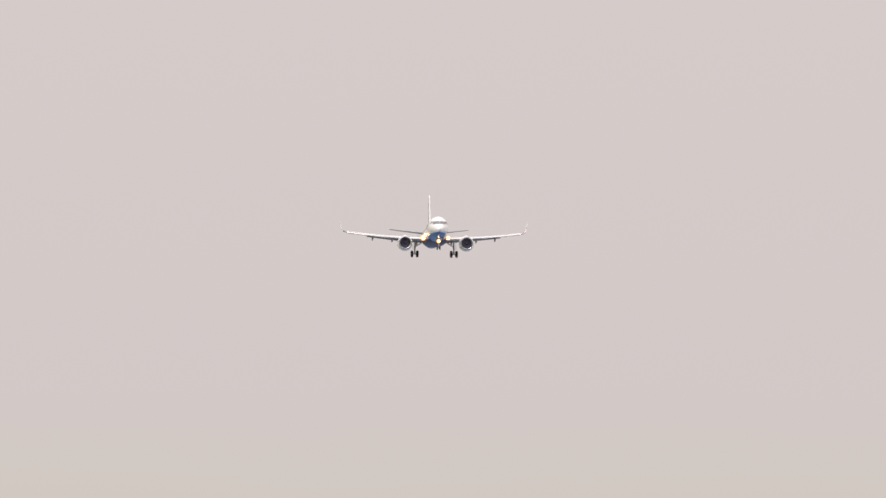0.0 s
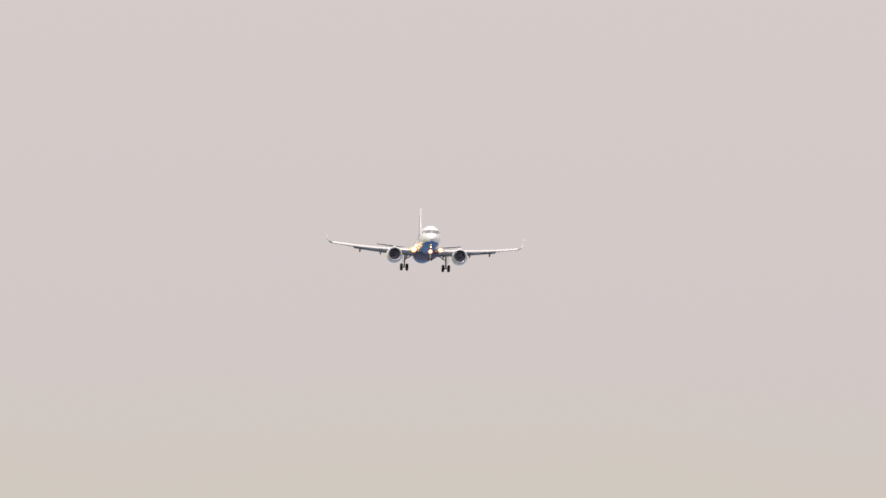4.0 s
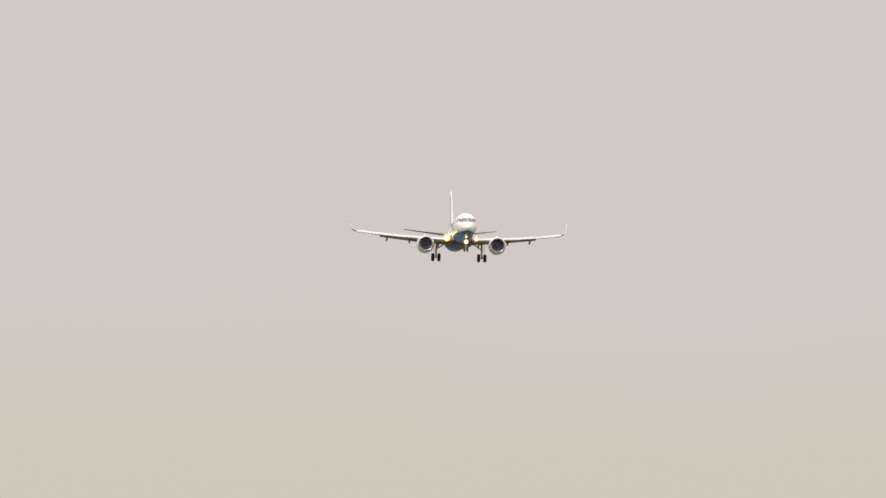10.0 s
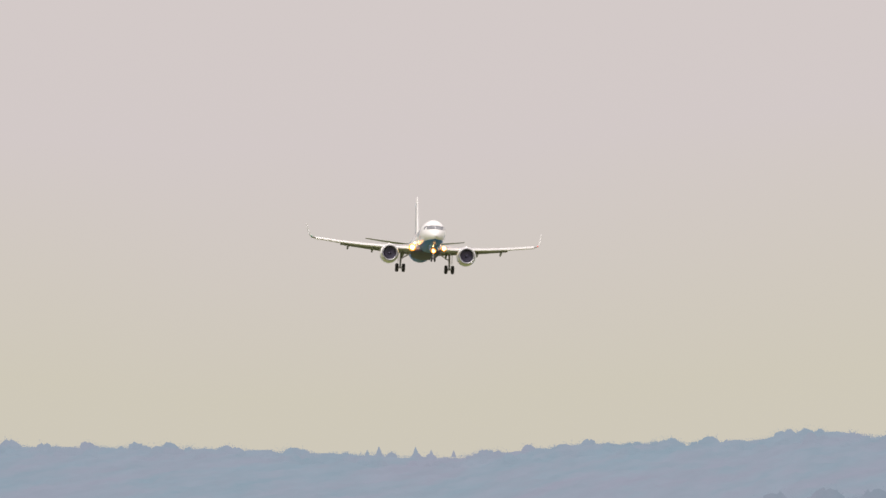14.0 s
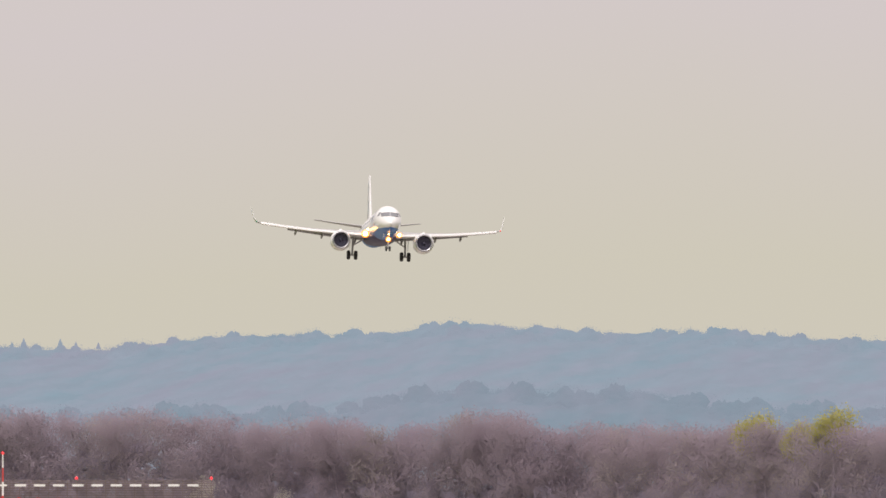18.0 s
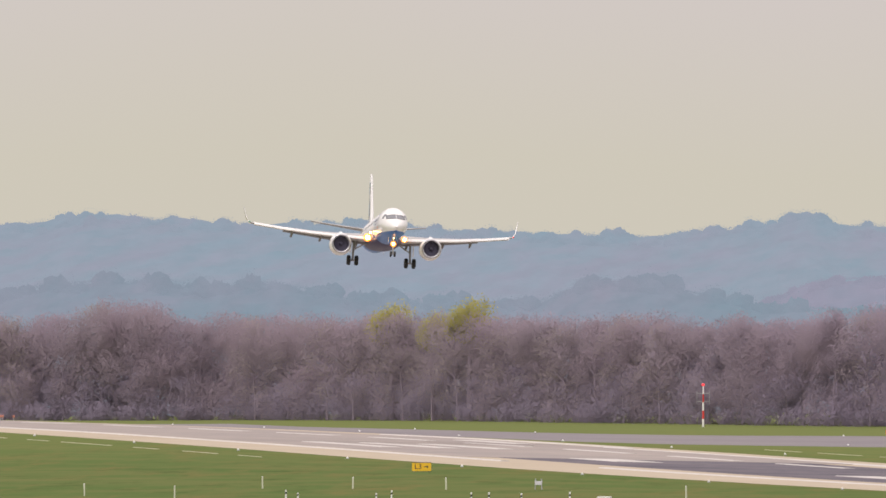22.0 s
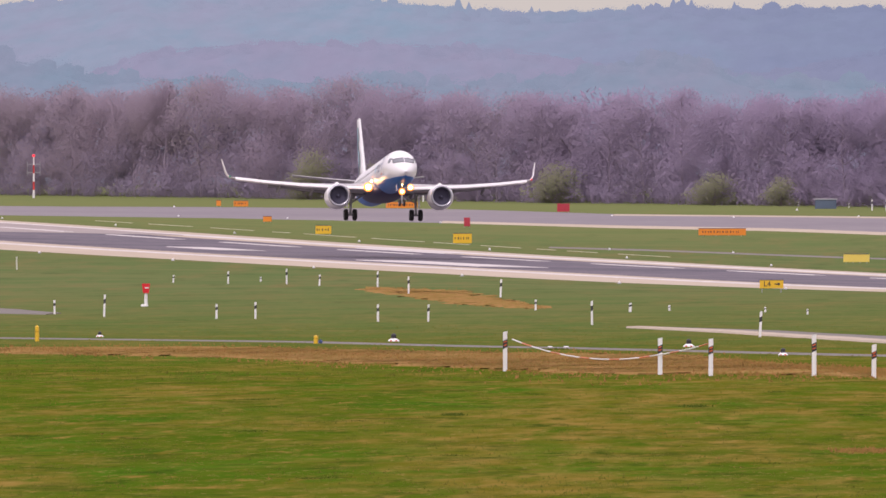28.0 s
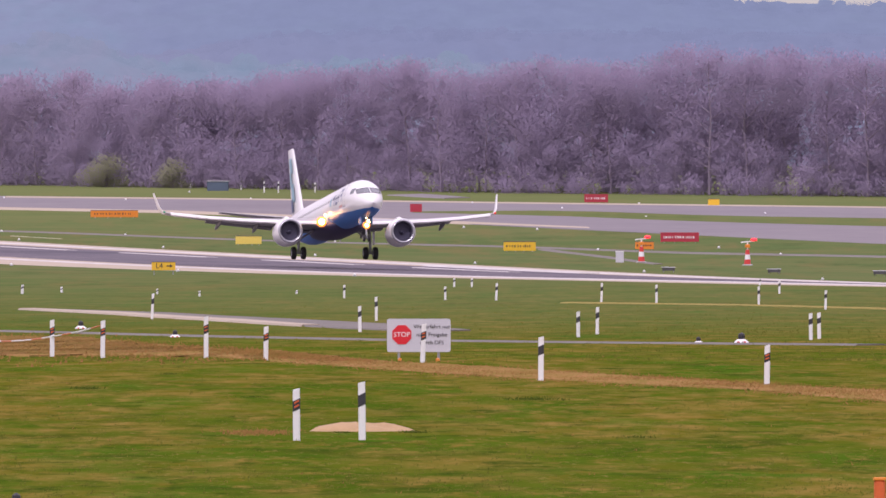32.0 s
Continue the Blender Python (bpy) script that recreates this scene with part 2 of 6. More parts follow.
def strip(left, right, lift=0.05, step=12.0):
    """A paved sheet on the ground between two edges, each a row of (x, y), its rims sunk into the ground."""
    g = Geo()
    m = len(left)
    rows = []
    for k in range(m - 1):
        length = max(math.dist(left[k], left[k + 1]), math.dist(right[k], right[k + 1]))
        c = max(1, int(length / step))
        for i in range(c + (k == m - 2)):
            f = i / c
            rows.append((np.array(left[k]) * (1 - f) + np.array(left[k + 1]) * f, np.array(right[k]) * (1 - f) + np.array(right[k + 1]) * f))
    wide = max(2, int(max(math.dist(a, b) for a, b in rows) / 8))
    rings = []
    for a, b in rows:
        ring = []
        span = max(math.dist(a, b), 0.01)
        edge = min(0.25, 0.5 / span)
        for i, f in enumerate([0.0, edge] + [j / wide for j in range(1, wide)] + [1 - edge, 1.0]):
            p = a + (b - a) * f
            ring.append((p[0], p[1], float(lie(p[0], p[1])) + (lift if 0 < f < 1 else -0.02)))
        rings.append(ring)
    # the ends are sunk too
    for k, e in ((0, rings[0]), (len(rings) + 1, rings[-1])):
        rings.insert(k, [(p[0], p[1], float(lie(p[0], p[1])) - 0.02) for p in e])
    return g.rings(rings, closed=False)


def band(s0, s1, n0, n1, lift=0.05, step=12.0):
    """A strip along the runway."""
    k = max(1, int(abs(s1 - s0) / 60))
    ss = [s0 + (s1 - s0) * i / k for i in range(k + 1)]
    return strip([plan(s, n0) for s in ss], [plan(s, n1) for s in ss], lift, step)
# ---- palette ----


def turf():
    """Airfield grass: broad green and straw patches, middling streaks and fine blades' shade."""
    m = bpy.data.materials.new("airfield_grass")
    m.use_nodes = True
    nt = m.node_tree
    bs = nt.nodes["Principled BSDF"]
    geo = nt.nodes.new("ShaderNodeNewGeometry")

    flat = nt.nodes.new("ShaderNodeMapping")
    flat.inputs["Scale"].default_value = (1.0, 0.08, 1.0)
    nt.links.new(geo.outputs["Position"], flat.inputs["Vector"])

    def cloud(scale, detail, low, high, rough=0.6, lying=False):
        n = nt.nodes.new("ShaderNodeTexNoise")
        n.inputs["Scale"].default_value, n.inputs["Detail"].default_value, n.inputs["Roughness"].default_value = scale, detail, rough
        nt.links.new(flat.outputs[0] if lying else geo.outputs["Position"], n.inputs["Vector"])
        r = nt.nodes.new("ShaderNodeMapRange")
        r.inputs["From Min"].default_value, r.inputs["From Max"].default_value = low, high
        nt.links.new(n.outputs["Fac"], r.inputs["Value"])
        return r.outputs[0]

    def blend(fac, a, b):
        x = nt.nodes.new("ShaderNodeMix")
        x.data_type = "RGBA"
        nt.links.new(fac, x.inputs["Factor"])
        for k, v in (("A", a), ("B", b)):
            if isinstance(v, tuple):
                x.inputs[k].default_value = (*v, 1)
            else:
                nt.links.new(v, x.inputs[k])
        return x.outputs["Result"]

    long = nt.nodes.new("ShaderNodeMapping")
    long.inputs["Scale"].default_value = (0.30, 0.055, 1.0)
    nt.links.new(geo.outputs["Position"], long.inputs["Vector"])

    def streak(scale, low, high, seed):
        n = nt.nodes.new("ShaderNodeTexNoise")
        n.noise_dimensions = "4D"
        n.inputs["Scale"].default_value, n.inputs["Detail"].default_value, n.inputs["Roughness"].default_value, n.inputs["W"].default_value = scale, 6, 0.68, seed
        nt.links.new(long.outputs[0], n.inputs["Vector"])
        r = nt.nodes.new("ShaderNodeMapRange")
        r.inputs["From Min"].default_value, r.inputs["From Max"].default_value = low, high
        nt.links.new(n.outputs["Fac"], r.inputs["Value"])
        return r.outputs[0]

    green = blend(cloud(0.5, 3, 0.35, 0.65, 0.5, True), (0.050, 0.094, 0.005), (0.080, 0.108, 0.008))
    straw = blend(cloud(1.2, 3, 0.35, 0.65, 0.5, True), (0.120, 0.106, 0.011), (0.215, 0.150, 0.034))
    mixed = blend(cloud(0.16, 3, 0.48, 0.64, 0.5, True), green, straw)
    mixed = blend(cloud(0.23, 3, 0.52, 0.66, 0.5, True), mixed, (0.046, 0.116, 0.006))
    # drier towards the east
    split = nt.nodes.new("ShaderNodeSeparateXYZ")
    nt.links.new(geo.outputs["Position"], split.inputs[0])
    dryer = nt.nodes.new("ShaderNodeMapRange")
    dryer.inputs["From Min"].default_value, dryer.inputs["From Max"].default_value = -20, 0
    nt.links.new(split.outputs["X"], dryer.inputs["Value"])
    dry = nt.nodes.new("ShaderNodeMath")
    dry.operation = "MULTIPLY"
    nt.links.new(dryer.outputs[0], dry.inputs[0])
    nt.links.new(cloud(0.27, 3, 0.40, 0.62, 0.5, True), dry.inputs[1])
    mixed = blend(dry.outputs[0], mixed, straw)
    # long mown streaks: straw, fresh green and dark green
    mixed = blend(streak(0.75, 0.48, 0.66, 1.0), mixed, straw)
    mixed = blend(streak(0.60, 0.52, 0.66, 5.0), mixed, (0.040, 0.112, 0.006))
    mixed = blend(streak(1.30, 0.53, 0.69, 9.0), mixed, (0.052, 0.066, 0.008))
    fine = blend(cloud(0.9, 4, 0.45, 0.68, 0.6, True), mixed, green)
    fine = blend(cloud(1.7, 4, 0.54, 0.70, 0.65, True), fine, straw)
    fine = blend(cloud(6.0, 4, 0.58, 0.76, 0.7, True), fine, (0.230, 0.180, 0.050))
    fine = blend(streak(3.2, 0.54, 0.70, 13.0), fine, (0.034, 0.060, 0.006))
    near = blend(cloud(0.8, 5, 0.58, 0.72, 0.7, True), fine, (0.034, 0.058, 0.006))
    # grass by the runway: a cooler, paler green with distance haze put in
    hazy_green = blend(cloud(0.05, 5, 0.40, 0.64, 0.65), (0.095, 0.138, 0.048), (0.138, 0.150, 0.060))
    hazy_green = blend(cloud(0.22, 5, 0.50, 0.68, 0.7, True), hazy_green, (0.150, 0.142, 0.058))
    hazy_green = blend(streak(0.9, 0.52, 0.70, 17.0), hazy_green, (0.080, 0.112, 0.040))
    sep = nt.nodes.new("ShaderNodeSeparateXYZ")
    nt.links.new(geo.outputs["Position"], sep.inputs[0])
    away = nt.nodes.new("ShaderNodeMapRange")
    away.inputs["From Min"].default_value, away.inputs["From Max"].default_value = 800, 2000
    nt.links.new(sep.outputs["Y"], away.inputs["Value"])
    # paler again towards the wood, by distance
    far_pale = nt.nodes.new("ShaderNodeMapRange")
    far_pale.inputs["From Min"].default_value, far_pale.inputs["From Max"].default_value = 2350, 2750
    far_pale.inputs["To Max"].default_value = 0.85
    nt.links.new(sep.outputs["Y"], far_pale.inputs["Value"])
    hazy_green = blend(far_pale.outputs[0], hazy_green, (0.150, 0.175, 0.066))
    dark = blend(away.outputs[0], near, hazy_green)
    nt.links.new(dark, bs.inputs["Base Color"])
    bs.inputs["Roughness"].default_value = 0.95
    bs.inputs["Specular IOR Level"].default_value = 0.0
    return m


GRASS = turf()
TARMAC = paint("tarmac", (0.185, 0.168, 0.185), (0.24, 0.22, 0.225), 0.03, 0.9, bump=0.002, fine=14, shine=0.1)
CONCRETE = paint("concrete", (0.385, 0.325, 0.248), (0.455, 0.392, 0.305), 0.04, 0.9, bump=0.002, fine=12, shine=0.1)
RUBBER = paint("rubber_track", (0.070, 0.064, 0.086), (0.18, 0.16, 0.175), 0.05, 0.85, bump=0.002, fine=9, shine=0.1, mix=0.5, grain=0.12)
LANE = paint("worn_lane", (0.25, 0.225, 0.22), (0.36, 0.315, 0.285), 0.05, 0.9, bump=0.002, fine=9, shine=0.1)
PATHGREY = paint("path_asphalt", (0.152, 0.140, 0.126), (0.21, 0.197, 0.175), 0.15, 0.9, fine=9, shine=0.1)
STRAW = paint("dry_grass", (0.60, 0.49, 0.19), (0.44, 0.36, 0.11), 0.3, 0.95, shine=0.0, through=0.5)
ROADMARK = paint("road_marking", (0.60, 0.575, 0.55), (0.44, 0.41, 0.39), 0.2, 0.8, fine=9, shine=0.1)
EARTH = paint("bare_earth", (0.360, 0.190, 0.085), (0.160, 0.140, 0.026), 1.6, 0.95, fine=7, mix=0.55, shine=0.0, stretch=(1, 0.07, 1))
WHITE = paint("white_gloss", (0.88, 0.88, 0.87), (0.84, 0.84, 0.83), 0.25, 0.28, fine=12, coat=0.5)
BLUE = paint("livery_blue", (0.050, 0.205, 0.56), (0.043, 0.175, 0.48), 0.2, 0.42, fine=10, coat=0.08, shine=0.3)
PALEBLUE = paint("livery_pale_blue", (0.30, 0.52, 0.62), (0.24, 0.46, 0.58), 0.4, 0.35)
SIGNPINK = paint("livery_coral", (0.75, 0.36, 0.30), (0.68, 0.32, 0.27), 0.6, 0.4)
NAVY = paint("livery_navy", (0.05, 0.09, 0.22), (0.04, 0.07, 0.18), 0.4, 0.35)
WINGGREY = paint("wing_grey", (0.44, 0.43, 0.43), (0.37, 0.365, 0.37), 0.3, 0.5, fine=9, shine=0.3)
SLAT = paint("slat_paint", (0.80, 0.79, 0.785), (0.74, 0.73, 0.725), 0.4, 0.45, fine=9, shine=0.3)
# grey of the fairings; also darkens the flaps for the shade under the wing
UNDERGREY = paint("fairing_and_shade_grey", (0.24, 0.235, 0.25), (0.20, 0.195, 0.21), 0.5, 0.55, shine=0.3)
LIP = paint("polished_lip", (0.52, 0.52, 0.55), (0.45, 0.45, 0.48), 1.0, 0.38, metal=0.75)
DARK = paint("intake_dark", (0.085, 0.080, 0.115), (0.105, 0.10, 0.14), 2.0, 0.7, shine=0.2)
TITAN = paint("fan_titanium", (0.135, 0.13, 0.185), (0.11, 0.105, 0.155), 3.0, 0.6, shine=0.2)
GLASS = paint("cockpit_glass", (0.15, 0.16, 0.18), (0.20, 0.21, 0.23), 1.0, 0.10)
SEAL = paint("window_seal", (0.07, 0.07, 0.08), (0.09, 0.09, 0.10), 2.0, 0.5)
TYRE = paint("tyre_rubber", (0.022, 0.022, 0.024), (0.035, 0.034, 0.034), 3.0, 0.8, bump=0.003)
STEEL = paint("gear_steel", (0.45, 0.45, 0.46), (0.34, 0.34, 0.36), 2.0, 0.4, metal=0.3)
LAMP = glow("landing_lamp", (1.0, 0.55, 0.17), 24.0)
# emissive orange ring added to imitate the halo round each lamp
HALO = glow("lamp_halo", (1.0, 0.30, 0.04), 2.0)
# fairing colour darkened to stand for the shade under the wing root
FAIRING = paint("fairing_shaded", (0.090, 0.085, 0.155), (0.076, 0.070, 0.13), 0.4, 0.5, shine=0.25)
REDLAMP = glow("red_lamp", (1.0, 0.03, 0.04), 1.2)
TIPRED = glow("red_tip_lamp", (0.8, 0.06, 0.04), 0.35)
GREENLAMP = glow("green_lamp", (0.05, 0.28, 0.16), 0.1)
# ---- ground ----
gx = np.unique(np.concatenate([np.arange(-3000, 3001, 300), np.arange(-480, 301, 10)]))
gy = np.unique(np.concatenate([np.arange(-3000, 0, 500), np.arange(0, 3300, 12), np.arange(3300, 4951, 60)]))
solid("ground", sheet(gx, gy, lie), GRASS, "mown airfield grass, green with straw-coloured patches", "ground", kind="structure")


def cloth(left, right, lift, rag=0.0, step=15.0, seed=1):
    """A strip between two edges that need not have as many points."""
    def even(edge, m):
        d = [0.0]
        for a, b in zip(edge, edge[1:]):
            d.append(d[-1] + math.dist(a, b))
        q = np.linspace(0, d[-1], m)
        return list(zip(np.interp(q, d, [p[0] for p in edge]), np.interp(q, d, [p[1] for p in edge])))
    length = sum(math.dist(a, b) for a, b in zip(left, left[1:]))
    m = max(4, int(length / step))
    a, b = even(left, m), even(right, m)
    if rag:
        r = random.Random(seed)
        a = [(x + r.uniform(-rag, rag) * 0.12, y + r.uniform(-rag, rag)) for x, y in a]
        b = [(x + r.uniform(-rag, rag) * 0.12, y + r.uniform(-rag, rag)) for x, y in b]
    return strip(a, b, lift, step)


# ---- runway: pale concrete, dark rubbered middle, markings ----
solid("runway", band(-960, 1200, -30, 30, 0.05), CONCRETE, "pale beige concrete runway with light shoulders", "runway", kind="structure")
solid("runway_lane", band(-960, -430, -16, 24, 0.09), LANE, "grey worn asphalt lane of the runway", "runway", kind="structure")
solid("runway_touchdown_zone", band(-430, 1200, -13, 19, 0.09), RUBBER, "dark rubber-streaked touchdown lane of the runway", "runway", kind="structure")
def marking(s0, s1, n0, n1):
    g = band(s0, s1, n0, n1, 0.13, 10.0)
    solid("runway_marking", g, ROADMARK, "worn white painted runway marking", "marking", "runway markings", kind="structure")


for s0, s1 in ((-900, -395), (-345, 900)):
    marking(s0, s1, -19.2, -17.8)
marking(-700, -560, 25.0, 26.5)
marking(-560, 900, 22.5, 24.5)
for k in range(16):
    marking(-860 + 55 * k, -826 + 55 * k, 12.6, 14.4)
for s0, s1, n0, n1 in ((-192, -140, -10.5, -3.5), (-306, -280, -4.5, 0.5), (-432, -408, -5.5, 0.0), (-560, -515, -9, -6), (-560, -515, -3, 0), (-560, -515, 3, 6), (-620, -585, 18, 21), (-60, -5, 19.5, 22), (-330, -290, 18.5, 21)):
    marking(s0, s1, n0, n1)
# thin pale broken strips in the grass along both sides
DASH = paint("pale_dash_tone", (0.42, 0.41, 0.28), (0.28, 0.28, 0.16), 0.3, 0.9)
rd = random.Random(5)
s = -570.0
while s < -300:
    ln = rd.uniform(8, 26)
    solid("pale_dash", band(s, s + ln, 41.8, 42.05, 0.05), DASH, "thin pale broken strip in the grass", "drain", "slot drains", kind="structure")
    s += ln + rd.uniform(4, 10)
s = -620.0
while s < -410:
    ln = rd.uniform(8, 30)
    solid("pale_dash", band(s, s + ln, -41.0, -40.75, 0.05), DASH, "thin pale broken strip in the grass", "drain", "slot drains", kind="structure")
    s += ln + rd.uniform(6, 14)

# ---- taxiways beyond the runway ----
TWY_FAR = [(-176, 2990), (-162, 2910), (-148, 2872), (-132, 2827), (-118, 2805), (-96, 2781), (-66, 2735), (-46, 2675), (-20, 2645), (-5, 2624), (12, 2601), (45, 2567), (90, 2520), (170, 2440)]
TWY_NEAR = [plan(-880, 29), plan(-800, 29), plan(-720, 29.5), plan(-640, 34), (-107, 2668), (-92, 2672), (-80, 2655), (-63, 2623), (-45, 2580), (-27, 2548), (1, 2468), (22, 2391), (40, 2320), (75, 2225), (130, 2080)]
solid("taxiway", cloth(TWY_NEAR, TWY_FAR, 0.06), TARMAC, "grey-violet asphalt taxiway beyond the runway", "taxiway", kind="structure")
solid("taxiway_edge_line", cloth([(-46, 2672), (-20, 2642), (-5, 2621), (12, 2598), (45, 2564), (90, 2517)], [(-46, 2664), (-20, 2634), (-5, 2613), (12, 2590), (45, 2557), (90, 2510)], 0.10), CONCRETE, "pale concrete edge strip of the taxiway", "marking", kind="structure")
solid("taxiway_edge_line", cloth([(-63, 2632), (-45, 2590), (-27, 2559), (1, 2480), (14, 2436)], [(-63, 2622), (-45, 2578), (-27, 2546), (1, 2466), (14, 2430)], 0.10), CONCRETE, "pale concrete edge strip of the taxiway", "marking", kind="structure")
solid("grass_island", cloth([(-3, 2536), (12, 2507), (25.6, 2466), (42, 2431), (90, 2340)], [(-3, 2542), (12, 2544), (27.6, 2503), (43, 2484), (95, 2420)], 0.10), GRASS, "green grass island between two taxiways", "grass", kind="structure")
solid("service_path", cloth([(-48, 2424), (-36.7, 2408), (-24.6, 2377), (-13.8, 2352), (5.4, 2318), (21, 2267), (39, 2231), (75, 2150)], [(-48, 2433), (-36.7, 2417), (-24.6, 2386), (-13.8, 2361), (5.4, 2327), (21, 2277), (39, 2241), (75, 2160)], 0.06), PATHGREY, "narrow bluish grey service path across the grass", "path", kind="structure")
solid("service_path", cloth([(8.5, 2298), (13.4, 2245), (18, 2180)], [(9.5, 2304), (14.6, 2249), (19, 2184)], 0.06), PATHGREY, "narrow bluish grey side path", "path", kind="structure")
solid("hardstand", cloth([(-6, 2668), (-3, 2654), (0, 2641)], [(-2, 2676), (1, 2660), (3, 2646)], 0.08), TARMAC, "grey asphalt spur beside the taxiway", "path", kind="structure")

# ---- roads and bare earth on the near side ----
SERVICE = [(-75, 1368), (-61, 1315), (-47, 1254), (-34.8, 1198), (-20, 1073), (-8.1, 942), (-1.7, 891), (4.2, 862), (14, 830)]
solid("service_road", cloth([(x - 0.6, y - 2) for x, y in SERVICE], [(x + 0.6, y + 2) for x, y in SERVICE], 0.05, 0.6), PATHGREY, "narrow grey service road through the grass", "road", kind="structure")
solid("perimeter_road", cloth([(-24.2, 1448), (-17.9, 1376), (-10.6, 1243), (-4.5, 1109), (-1.0, 1033)], [(-23.2, 1458), (-14.8, 1384), (-7.6, 1272), (-1.8, 1172), (1.2, 1060)], 0.06, 0.8), PATHGREY, "curving grey perimeter road in the grass", "road", kind="structure")
solid("perimeter_road", cloth([(-88, 1822), (-79.1, 1752), (-72.6, 1709), (-66.4, 1677)], [(-87, 1834), (-77.3, 1792), (-71, 1748), (-66.0, 1694)], 0.06, 1.0), PATHGREY, "curving grey perimeter road in the grass", "road", kind="structure")
solid("perimeter_road_edge", cloth([(-88, 1820), (-83, 1784), (-77, 1744)], [(-87.4, 1827), (-81.2, 1794), (-75.8, 1752)], 0.10, 1.0), CONCRETE, "pale concrete edge of the perimeter road", "road", kind="structure")
solid("perimeter_road_edge", cloth([(-24.2, 1446), (-18.4, 1374), (-11, 1241), (-6.5, 1150)], [(-23.4, 1452), (-17.0, 1380), (-9.6, 1249), (-5.6, 1156)], 0.10, 0.6), CONCRETE, "pale concrete edge of the perimeter road", "road", kind="structure")
solid("earth_strip", cloth([(-41.9, 1000), (-29.9, 925), (-19.4, 812), (-12.8, 738), (-8.5, 736), (-5, 720), (-2, 690)], [(-47, 1101), (-37, 1115), (-24, 1000), (-14.5, 940), (-11, 850), (-6, 770), (-3.2, 706)], 0.04, 9.0, 1.2, 3), EARTH, "reddish strip of bare trodden earth", "earth", kind="structure")
solid("earth_strip", cloth([(-4.7, 700), (0.2, 640), (4.2, 603), (6.7, 584), (9.5, 549), (14, 520)], [(-4.9, 721), (0.2, 683), (4.5, 631), (6.9, 602), (10.1, 576), (15, 545)], 0.025, 1.2, 1.6, 4), EARTH, "reddish strip of bare trodden earth", "earth", kind="structure")
solid("earth_strip", cloth([(-52, 1925), (-41.2, 1775), (-34.3, 1706)], [(-51.8, 1942), (-44.6, 1896), (-34.8, 1730)], 0.05, 9.0, 1.5, 6), EARTH, "reddish strip of bare trodden earth", "earth", kind="structure")
solid("dry_grass_track", cloth([(7.0, 1507), (16.9, 1464), (24.6, 1404), (34, 1330)], [(7.5, 1515), (17.2, 1474), (25, 1416), (35, 1342)], 0.04, 1.5, 8, 7), STRAW, "thin pale track of dry grass", "track", kind="structure")
solid("dry_grass_track", cloth([(-47, 905), (-41, 898)], [(-46, 925), (-40.6, 915)], 0.04, 2.0, 2, 8), STRAW, "pale patch of dry grass", "track", kind="structure")

# ---- near turf: tufts of longer grass ----
RUST = paint("rusty_dry_grass", (0.34, 0.160, 0.062), (0.20, 0.150, 0.030), 0.7, 0.95, fine=7, through=0.1, shine=0.0, stretch=(1, 0.1, 1))
TUFT = paint("grass_blades", (0.085, 0.125, 0.012), (0.175, 0.150, 0.030), 0.3, 0.95, fine=9, through=0.1, shine=0.0)


def tufts(name, count, y0, y1, tall, seed, material, label):
    r = np.random.default_rng(seed)
    ys = y0 + (y1 - y0) * r.random(count) ** 1.5
    xs = ys * (-0.068 + 0.104 * r.random(count))
    keep = np.sin(xs * 0.9 + 3 * np.sin(ys * 0.05)) + np.sin(ys * 0.13 + xs * 0.31) + r.normal(0, 1.6, count) > 0.3
    xs, ys = xs[keep], ys[keep]
    n = len(xs)
    zs = lie(xs, ys) - 0.01
    v = np.zeros((n, 3, 3, 3))
    for k in range(3):
        a = r.random(n) * 6.283
        w = tall * (0.16 + 0.2 * r.random(n))
        h = tall * (0.35 + 0.75 * r.random(n) ** 2)
        ox, oy = r.normal(0, tall * 0.5, n), r.normal(0, tall * 0.5, n)
        dx, dy = np.cos(a) * w, np.sin(a) * w
        v[:, k, 0] = np.stack([xs + ox - dx, ys + oy - dy, zs], 1)
        v[:, k, 1] = np.stack([xs + ox + dx, ys + oy + dy, zs], 1)
        v[:, k, 2] = np.stack([xs + ox + r.normal(0, 0.4, n) * h, ys + oy, zs + h], 1)
    normal = np.array([0.0, -0.25, 1.0]) + r.normal(0, 0.12, (n * 3, 3))
    me = leafage(name, v.reshape(-1, 3), np.arange(n * 9).reshape(-1, 3), np.repeat(normal, 3, axis=0))
    solid(name, me, material, label, "grass", kind="stuff")


tufts("grass_tufts", 52000, 350, 760, 0.055, 11, TUFT, "short green and straw-coloured grass tufts")
tufts("grass_tufts", 30000, 700, 1500, 0.09, 12, TUFT, "short green and straw-coloured grass tufts")
tufts("dry_stalks", 700, 350, 1100, 0.06, 13, RUST, "scattered dry straw stalks")


# dry reddish grass over and around the bare earth


